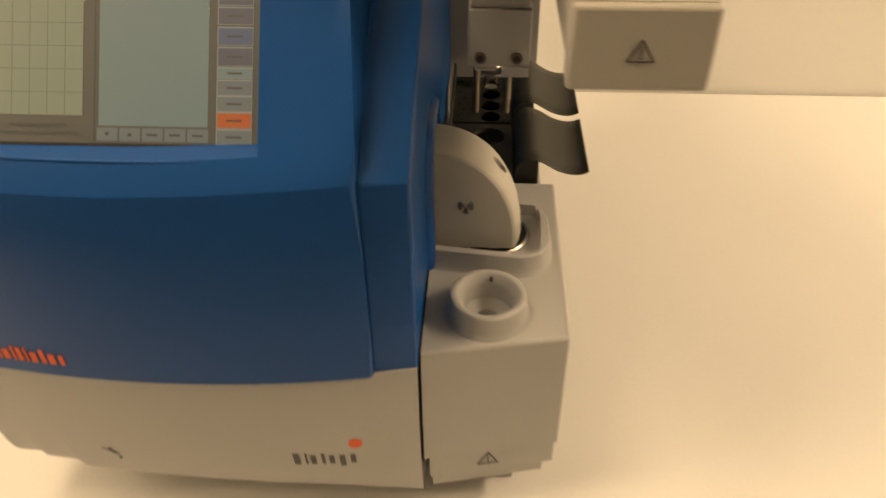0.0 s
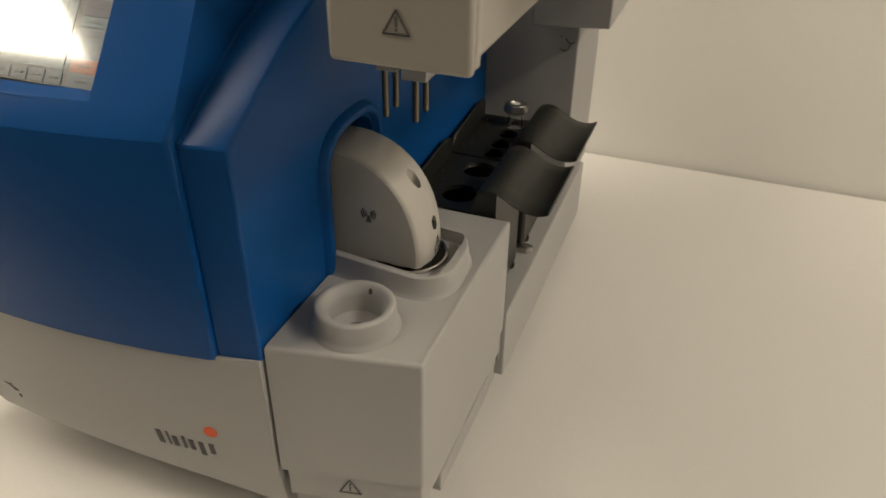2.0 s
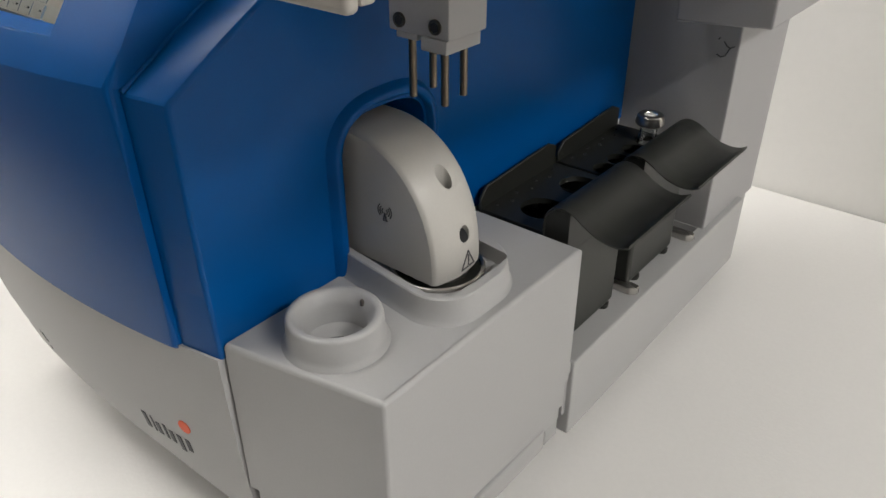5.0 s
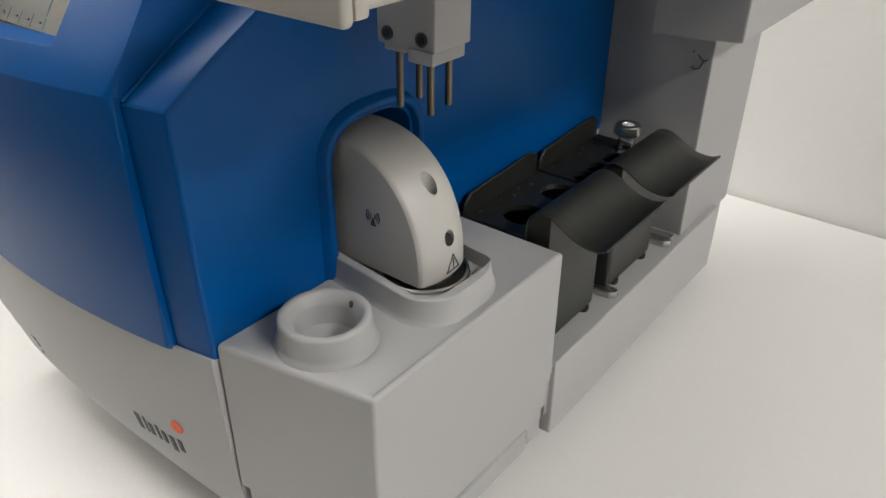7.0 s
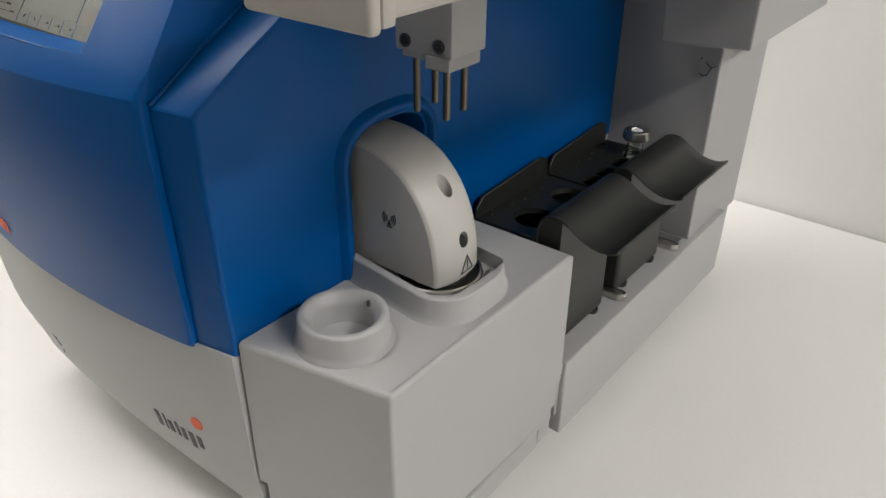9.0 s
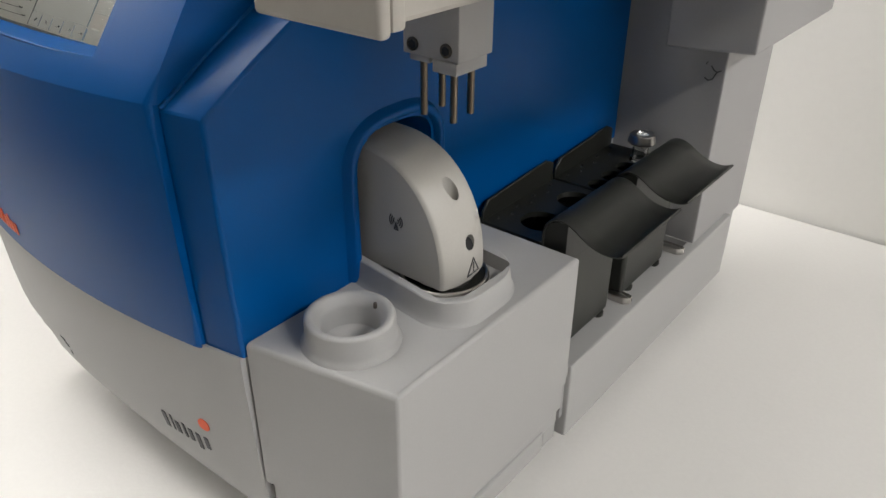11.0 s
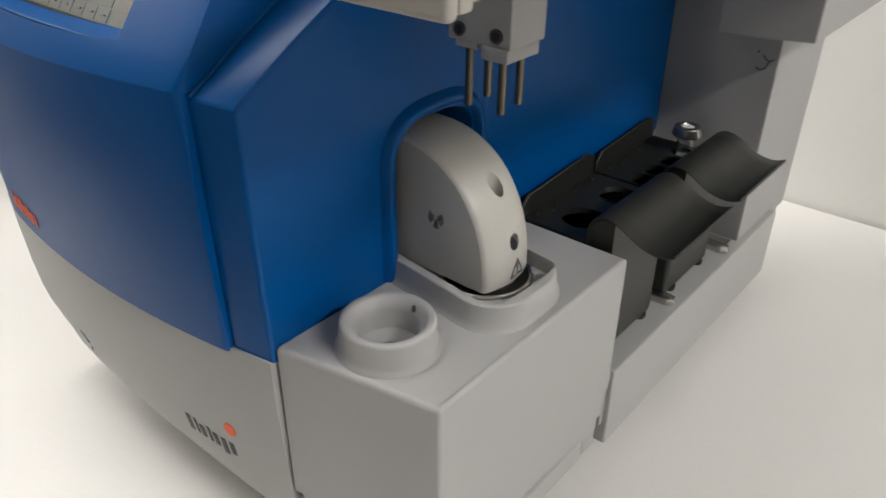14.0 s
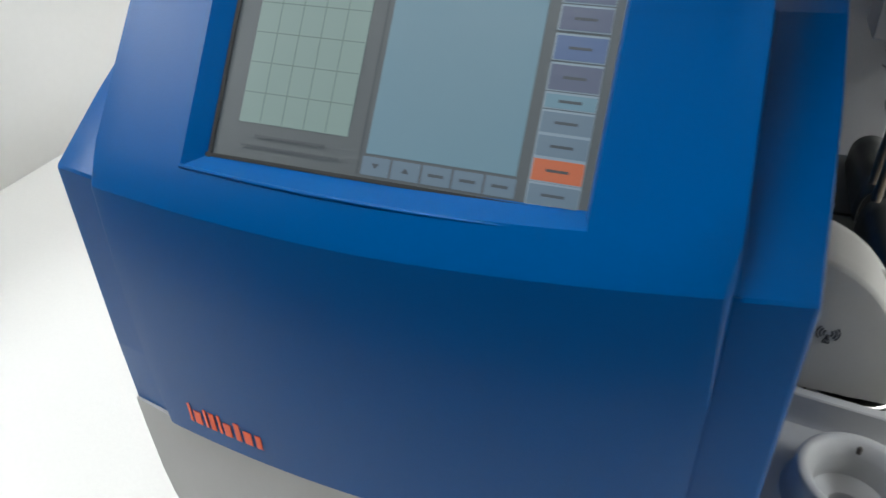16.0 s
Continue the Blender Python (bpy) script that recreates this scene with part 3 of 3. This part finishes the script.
fy = lambda xx: FLY + (FRY - FLY) * (xx - FLX) / (FRX - FLX)
warning_sign(block, lambda u, v, h: Vector((-0.0500 + u, fy(-0.0500 + u) + 0.0018 - h, 0.0635 + v)), 0.0068)

part("cup_rim", closed_ring([(0.0154, 0.160), (0.0156, 0.1815), (0.0163, 0.1834), (0.0190, 0.1873), (0.0202, 0.1882), (0.0224, 0.1882), (0.0233, 0.1876), (0.0237, 0.1862), (0.0241, 0.1765), (0.0248, 0.1740), (0.0266, 0.1723), (0.0266, 0.1705), (0.0240, 0.160)], *CUP, 56), WHITE, block, "raised round cup rim", 50)
part("cup_floor", lathe([(0, 0.1540), (0.0060, 0.1540), (0.0063, 0.1660), (0.0075, 0.1680), (0.0140, 0.1695), (0.0157, 0.1708), (0.0157, 0.160)], *CUP, 40), WHITE, block)
part("cup_mark", lathe([(0, 0.1872), (0.0008, 0.1870), (0.0011, 0.1864), (0.0011, 0.1838), (0, 0.1834)], CUP[0] + 0.0020, CUP[1] + 0.0166, 12), PIP, block, "small brown pip on the rim")


def tray():
    """The raised fence round the reactor well: straight front and back, bowed at the open side."""
    def outline(y0, y1, xr, rad, n=10):
        pts = [(FLX + 0.0005, y0)]
        pts += arc(xr - rad, y0 + rad, rad, -90, 0, n)
        pts += arc(xr - rad, y1 - rad, rad, 0, 90, n)
        pts += [(FLX + 0.0005, y1)]
        return pts
    bm = bmesh.new()
    rows = [(outline(0.0572, 0.1330, -0.0092, 0.029), TOP - 0.0004), (outline(0.0586, 0.1318, -0.0106, 0.027), TOP + 0.0008), (outline(0.0596, 0.1308, -0.0115, 0.026), TOP + 0.0030), (outline(0.0603, 0.1302, -0.0121, 0.0255), TOP + 0.0070),
            (outline(0.0612, 0.1288, -0.0127, 0.025), 0.1860), (outline(0.0619, 0.1281, -0.0133, 0.0245), 0.1866)]
    loops = [[bm.verts.new((x, y - 0.12 * (x + 0.092), z)) for x, y in o] for o, z in rows]
    n = len(loops[0])
    for a, b in zip(loops, loops[1:]):
        for i in range(n):
            bm.faces.new((a[i], a[(i + 1) % n], b[(i + 1) % n], b[i]))
    bm.faces.new(loops[-1])
    bm.faces.new(loops[0])
    inner = [(-0.10, 0.0660)] + arc(-0.0318, 0.0790, 0.013, -90, -20, 8) + [(-0.0185, 0.092), (-0.0180, 0.110), (-0.0195, 0.1225), (-0.10, 0.1225)]
    inner = [(px, py - 0.12 * (px + 0.092)) for px, py in inner]
    return cut(bm, prism(inner, "z", 0.1775, 0.21), lathe([(0, 0.13), (0.0262, 0.13), (0.0262, 0.20), (0, 0.20)], *WELL, 48))


part("well_fence", tray(), WHITE, block, "raised fence round the reactor well", 40)
well = part("well_ring", closed_ring([(0.0165, 0.150), (0.0165, 0.1765), (0.0175, 0.1775), (0.0245, 0.1780), (0.0255, 0.1770), (0.0255, 0.150)], *WELL, 48), BLACK, block, "dark ring round the reactor well", 40)
part("steel_rim", closed_ring([(0.0240, 0.1770), (0.0240, 0.1792), (0.0250, 0.1796), (0.0258, 0.1790), (0.0258, 0.1770)], *WELL, 48), STEEL, well, "thin steel rim")
part("steel_collar", closed_ring([(0.0138, 0.150), (0.0138, 0.1785), (0.0150, 0.1800), (0.0166, 0.1790), (0.0166, 0.150)], *WELL, 40), STEEL, well, "bright steel collar")
collet = closed_ring([(0.0090, 0.150), (0.0090, 0.1770), (0.0137, 0.1775), (0.0137, 0.150)], *WELL, 40)
for k in range(3):
    a = k * math.pi / 3 + 0.3
    cb = bmesh.new()
    add_box(cb, -0.02, 0.02, -0.0022, 0.0022, 0.170, 0.19)
    cb.transform(Matrix.Translation((*WELL, 0)) @ Matrix.Rotation(a, 4, "Z"))
    collet = cut(collet, cb)
part("collet", collet, BRASS, well, "tan slotted collet")
part("well_floor", lathe([(0, 0.1515), (0.0250, 0.1515)], *WELL, 40), GAP, well)

# ---- the swing lid over the well, closed ----
LID = material("warm_white_plastic", (0.44, 0.425, 0.395), 0.45, grain=0.03, grain_scale=700, bump=0.08, bump_scale=1500, blotch=0.04)
LX, LZ, LA, LB = -0.0960, 0.1812, 0.0600, 0.0695


def lid_shell():
    bm = bmesh.new()
    ys = [0.0712, 0.0716, 0.0722, 0.0731, 0.080, 0.087, 0.094, 0.101, 0.1079, 0.1088, 0.1094, 0.1098]
    loops = []
    for y in ys:
        t = (y - 0.0905) / 0.0193
        bow = 0.0042 * (1 - t * t)
        edge = 0.0018 * max(0.0, (abs(t) - 0.90) / 0.10) ** 2
        pts = [(LX - 0.02, LZ), (LX + LA - 0.0005 + bow - edge, LZ)]
        for k in range(0, 19):
            a = math.pi / 2 * k / 18
            c, s = math.cos(a) ** 0.9, math.sin(a) ** 0.9
            pts.append((LX + (LA + bow - edge) * c, LZ + 0.003 + (LB - edge) * s))
        pts.append((LX - 0.02, LZ + 0.003 + LB - edge))
        loops.append([bm.verts.new((px, y, pz)) for px, pz in pts])
    n = len(loops[0])
    for a, b in zip(loops, loops[1:]):
        for i in range(n):
            bm.faces.new((a[i], a[(i + 1) % n], b[(i + 1) % n], b[i]))
    bm.faces.new(loops[0])
    bm.faces.new(loops[-1][::-1])
    h1 = rod((-0.0478, 0.0925, 0.2080), (-0.0478, 0.0925, 0.30), 0.0046, 24)
    h2 = rod((-0.0560, 0.0930, 0.1862), (-0.0100, 0.0930, 0.2235), 0.0042, 24)
    return cut(bm, h1, h2)


lid = part("lid", lid_shell(), LID, synth, "closed light grey quarter-round lid with screw holes", 32)
# near-black plugs put the shade of the hollow lid holes into colour
for p, q, r in (((-0.0478, 0.0925, 0.2082), (-0.0478, 0.0925, 0.2205), 0.0044), ((-0.0558, 0.0930, 0.18635), (-0.0356, 0.0930, 0.2027), 0.0040)):
    part("screw", rod(p, q, r, 16), GAP, lid, "dark plug for the shade inside a lid hole")
wave = [arc(0, 0.0006, r, a, b, 6) for r in (0.0018, 0.0033, 0.0047) for a, b in ((-42, 42), (138, 222))]
wave.append([(-0.0014, -0.0048), (0.0014, -0.0048), (0.0, -0.0004), (-0.0014, -0.0048)])
wave.append([(0.0, -0.004), (0.0, -0.001)])
part("wave_sign", flat_strokes(wave, 0.0006, lambda u, v, h: Vector((-0.0690 + u, 0.0711 - h, 0.2140 + v))), INK, lid, "small black radio wave sign")


def on_lid(u, v, h):
    z = 0.1891 + v
    s = min(1.0, (z - LZ - 0.003) / LB)
    c = math.cos(math.asin(max(0.0, s) ** (1 / 0.9))) ** 0.9
    y = 0.0940 + u
    t = (y - 0.0905) / 0.0193
    return Vector((LX + (LA + 0.0042 * (1 - t * t)) * c + 0.0002 + h, y, z))


warning_sign(lid, on_lid, 0.0057)

# ---- the robot's base, column, tower and beam ----
LEDGE = 0.0855
rbase = box(-0.0925, -0.0020, 0.1695, 0.462, 0.022, LEDGE, 0.0015)
rbase = cut(rbase, box(-0.045, -0.0125, 0.366, 0.384, 0.075, 0.10))
robot = part("robot_base", rbase, WHITE, synth, "light grey robot base ledge")
part("ledge_bridge", box(-0.0925, -0.0046, 0.164, 0.171, 0.076, LEDGE - 0.0004), WHITE, robot)
part("rear_foot", box(-0.088, -0.0115, 0.455, 0.497, 0.022, 0.08, 0.0015), WHITE, robot)
# grey box fills the open gap, its colour standing for the shade there
part("slot", box(-0.02, -0.0058, 0.1655, 0.1700, 0.040, 0.077), GREY, robot, "grey filler for the shade in an open gap")
part("underframe", box(-0.085, -0.030, 0.02, 0.45, 0.0, 0.024, 0.002), GREY, robot)
column = part("column", box(-0.0962, -0.0078, 0.385, 0.497, 0.079, 0.52, 0.0012), GREY, synth, "tall grey metal robot column")
# column's bent edge, set in steel to imitate the lamp highlight on it
part("column_edge", box(-0.0978, -0.0952, 0.3818, 0.3862, 0.165, 0.52, 0.0009, 3), STEEL, column, "thin steel strip for the highlight on the column's edge")
sq = [[(-0.0085, 0.007), (-0.0075, 0.0085)], [(-0.004, 0.006), (-0.0015, 0.003), (0.001, 0.002), (0.0, 0.0)], [(0.001, 0.002), (0.004, 0.0035)], [(0.0, 0.0), (-0.0015, -0.004), (-0.005, -0.0055), (-0.008, -0.004)]]
part("pen_mark", flat_strokes(sq, 0.0009, lambda u, v, h: Vector((-0.0155 + u, 0.3848 - h, 0.2342 + v))), INK, column, "black squiggled pen mark")
tower = part("tower", bevel_some(prism([(-0.0420, 0.2603), (0.0246, 0.2650), (0.0252, 0.50), (-0.0412, 0.50)], "y", 0.342, 0.53), lambda p, q: True, 0.0015, 2), GREY, synth, "grey box cover on the robot column")

beam = part("beam", box(-0.0245, 0.0300, -0.0375, 0.345, 0.3555, 0.3890, 0.002), BEIGE, synth, "long warm grey robot beam")
part("end_cover", box(-0.0262, 0.0318, -0.0425, -0.0370, 0.3525, 0.3885, 0.0022, 3), BEIGE, beam, "warm grey end cover")
part("end_cover_flange", box(-0.0262, 0.0318, -0.0372, -0.0310, 0.3540, 0.3885, 0.0015, 2), BEIGE, beam)
# added block, never in view: keeps the right lamp off housing, lid and column
part("unseen_shade_block", box(-0.0850, 0.1500, 0.0, 0.3415, 0.4000, 0.47, 0.004, 3), BEIGE, beam, "unseen block added to shade the housing side and lid")
part("shade_block_rest", box(-0.0200, 0.0255, 0.060, 0.3415, 0.3885, 0.4005), GREY, beam)
for sx in (-0.010, 0.014):
    part("screw", lathe([(0, 0.3905), (0.0022, 0.3905), (0.0028, 0.3895), (0.0028, 0.3880), (0, 0.3880)], sx, -0.030, 16), CHROME, beam, "domed steel screw")
warning_sign(beam, lambda u, v, h: Vector((0.0025 + u, -0.0427 - h, 0.3700 + v)), 0.0052)

# ---- the gripper, parked over the well ----
GX0, GX1, GY0, GY1 = -0.0690, -0.0335, 0.0795, 0.1075
gripper = part("gripper", box(GX0, GX1, GY0, GY1, 0.3065, 0.3400, 0.0012), GREY, synth, "grey gripper head with four steel fingers")
part("gripper_foot", box(GX0 + 0.0040, -0.0520, GY0 + 0.0004, GY1 - 0.006, 0.3036, 0.3070, 0.0008), GREY, gripper)
part("gripper_foot", box(-0.0490, GX1 - 0.0004, GY0 - 0.0012, GY1 - 0.004, 0.3006, 0.3070, 0.0008), GREY, gripper)
part("gripper_slide", box(GX0 + 0.001, GX1 - 0.001, GY0 + 0.002, GY1, 0.3400, 0.50, 0.0012), GREY, gripper)
part("gripper_carriage", box(GX1 - 0.004, -0.0243, GY0 - 0.004, GY1 + 0.012, 0.3580, 0.3880, 0.0012), GREY, gripper)
for sx in (-0.0620, -0.0410):
    part("screw", rod((sx, GY0 - 0.0010, 0.3120), (sx, GY0 + 0.001, 0.3120), 0.0034, 18), FINGER, gripper, "hex socket screw")
    # flat dark hexagon painted for the shade in the hollow socket
    part("socket_shade", rod((sx, GY0 - 0.0012, 0.3120), (sx, GY0 - 0.0009, 0.3120), 0.0024, 6), GAP, gripper)
for px, py, pz in ((-0.0455, 0.0915, 0.2715), (-0.0640, 0.0900, 0.2725), (-0.0640, 0.1050, 0.2730), (-0.0445, 0.1045, 0.2735)):
    part("finger", rod((px, py, pz), (px, py, 0.3035), 0.0019, 14), FINGER, gripper, "dull steel gripper finger")


# ---- the two vial racks on the ledge ----
def vial_rack(y0, holes, label):
    """A black rack with a drilled top plate, a back flange and a curved chute on its open side."""
    y1 = y0 + 0.0940
    rack = thing("vial_rack", -0.05, y0 + 0.048, LEDGE, label, "vial rack", "vial racks on the ledge")
    plate = box(-0.0865, -0.0300, y0 + 0.001, y1 - 0.001, 0.1610, 0.1650, 0.0006)
    for hy, r, hx in holes:
        plate = cut(plate, lathe([(0, 0.15), (r, 0.15), (r, 0.18), (0, 0.18)], hx, hy, 32))
    part("top_plate", plate, BLACK, rack)
    low = box(-0.0835, -0.0320, y0 + 0.004, y0 + 0.064, 0.1200, 0.1225)
    part("bottom_plate", low, BLACK, rack)
    shell = box(-0.0840, -0.0160, y0 - 0.0062, y0 + 0.067, LEDGE + 0.003, 0.1625, 0.003, 3)
    shell = cut(shell, box(-0.0820, -0.0205, y0 + 0.0035, y0 + 0.0645, LEDGE + 0.006, 0.20))
    part("body", shell, BLACK, rack)
    sh = [(-0.0330, 0.1600), (-0.0325, 0.1785), (-0.0297, 0.1850), (-0.0243, 0.1884), (-0.0180, 0.1884), (-0.0160, 0.1876), (-0.0160, 0.1600)]
    part("shoulder", prism(sh, "y", y0 - 0.0064, y0 + 0.0668), BLACK, rack)
    fl = [(y0 + 0.001, 0.1620), (y0 + 0.001, 0.1715), (y0 + 0.0075, 0.1790), (y1 - 0.012, 0.1835), (y1 - 0.002, 0.1790), (y1 - 0.002, 0.1620)]
    part("back_flange", bevel_some(prism(fl, "x", -0.0885, -0.0862), lambda p, q: True, 0.0006, 1), BLACK, rack)
    for k in range(7):
        dx, dy = -0.0815 + 0.0045 * (k % 2), y0 + 0.012 + 0.0115 * k
        part("stud", lathe([(0, 0.1659), (0.0010, 0.1659), (0.0013, 0.1650)], dx, dy, 10), GAP, rack)
    # chute: hump, trough and lip
    ctl = [(-0.0335, 0.1640), (-0.0330, 0.1790), (-0.0300, 0.1858), (-0.0245, 0.1893), (-0.0180, 0.1893), (-0.0115, 0.1866), (-0.0060, 0.1832), (0.0, 0.1800), (0.0060, 0.1780), (0.0125, 0.1772), (0.0185, 0.1780), (0.0228, 0.1802)]
    fine = []
    for i in range(len(ctl) - 1):
        p0, p1, p2, p3 = ctl[max(0, i - 1)], ctl[i], ctl[i + 1], ctl[min(len(ctl) - 1, i + 2)]
        for k in range(4):
            t = k / 4
            fine.append(tuple(0.5 * (2 * b + (c - a) * t + (2 * a - 5 * b + 4 * c - d) * t * t + (3 * b - a - 3 * c + d) * t ** 3) for a, b, c, d in zip(p0, p1, p2, p3)))
    fine.append(ctl[-1])
    bm = bmesh.new()
    c0, c1 = y0 - 0.0070, y0 + 0.0768
    loops = []
    for y in [c0, c0 + 0.0006] + [c0 + (c1 - c0) * k / 6 for k in range(1, 6)] + [c1 - 0.0006, c1]:
        up, dn = [], []
        for i, (px, pz) in enumerate(fine):
            a, b = fine[max(0, i - 1)], fine[min(len(fine) - 1, i + 1)]
            d = Vector((b[0] - a[0], b[1] - a[1])).normalized()
            e = 0.0008 if c0 + 0.0003 < y < c1 - 0.0003 else 0.0004
            up.append(bm.verts.new((px - d.y * e, y, pz + d.x * e)))
            dn.append(bm.verts.new((px + d.y * e, y, pz - d.x * e)))
        loops.append(up + dn[::-1])
    n = len(loops[0])
    for a, b in zip(loops, loops[1:]):
        for i in range(n):
            bm.faces.new((a[i], a[(i + 1) % n], b[(i + 1) % n], b[i]))
    bm.faces.new(loops[0])
    bm.faces.new(loops[-1][::-1])
    part("chute", bm, BLACK, rack, "curved black chute", 50)
    for fx, fy2 in ((-0.0195, y0 + 0.010), (-0.0195, y0 + 0.058), (-0.078, y0 + 0.010), (-0.078, y0 + 0.058)):
        part("foot", lathe([(0, LEDGE), (0.0042, LEDGE), (0.0046, LEDGE + 0.001), (0.0046, LEDGE + 0.0035), (0, LEDGE + 0.0035)], fx, fy2, 18), BLACK, rack)
    return rack


vial_rack(0.1775, [(0.2045, 0.0145, -0.0555), (0.2490, 0.0138, -0.0540)], "black plastic vial rack with two large holes and a chute")
vial_rack(0.2725, [(0.2838, 0.0092, -0.0530), (0.3045, 0.0092, -0.0530), (0.3275, 0.0090, -0.0525), (0.3490, 0.0095, -0.0525)], "black plastic vial rack with a row of small holes")
for cy in (0.2640, 0.3610):
    clamp = thing("rack_clamp", -0.018, cy, LEDGE, "small steel clamp bar beside a rack", "clamp", "rack clamps")
    part("bar", bevel_some(prism([(-0.040, cy - 0.0045), (-0.011, cy - 0.0045), (-0.0065, cy - 0.001), (-0.0065, cy + 0.003), (-0.011, cy + 0.0045), (-0.040, cy + 0.0045)], "z", LEDGE, LEDGE + 0.0058), lambda p, q: True, 0.0007, 2), STEEL, clamp)

# ---- the capped vial standing in the far rack ----
VX, VY, VZ = -0.0525, 0.3490, 0.1868
vial = thing("reaction_vial", VX, VY, LEDGE, "clear glass reaction vial with an aluminium cap in a rack", "vial")
glass_body = [(0.0, 0.0900), (0.0045, 0.0906), (0.0072, 0.0930), (0.0080, 0.0970), (0.0080, VZ - 0.0240), (0.0072, VZ - 0.0180), (0.0066, VZ - 0.0140), (0.0066, VZ - 0.0085), (0.0092, VZ - 0.0070), (0.0092, VZ - 0.0040)]
bore = [(0.0054, VZ - 0.0040), (0.0054, VZ - 0.0180), (0.0066, VZ - 0.0240), (0.0066, 0.0990), (0.0050, 0.0940), (0.0, 0.0930)]
part("glass_body", lathe(glass_body + bore, VX, VY, 28), GLASS, vial, "clear glass tube")
part("cap", closed_ring([(0.0046, VZ - 0.0010), (0.0052, VZ), (0.0092, VZ), (0.0100, VZ - 0.0008), (0.0103, VZ - 0.0030), (0.0110, VZ - 0.0055), (0.0110, VZ - 0.0068), (0.0100, VZ - 0.0080), (0.0068, VZ - 0.0080), (0.0068, VZ - 0.0066), (0.0094, VZ - 0.0060), (0.0094, VZ - 0.0012)], VX, VY, 36), STEEL, vial, "crimped aluminium cap")
part("septum", lathe([(0, VZ - 0.0006), (0.0047, VZ - 0.0006), (0.0047, VZ - 0.0040), (0, VZ - 0.0040)], VX, VY, 24), SEPTUM, vial, "white septum")
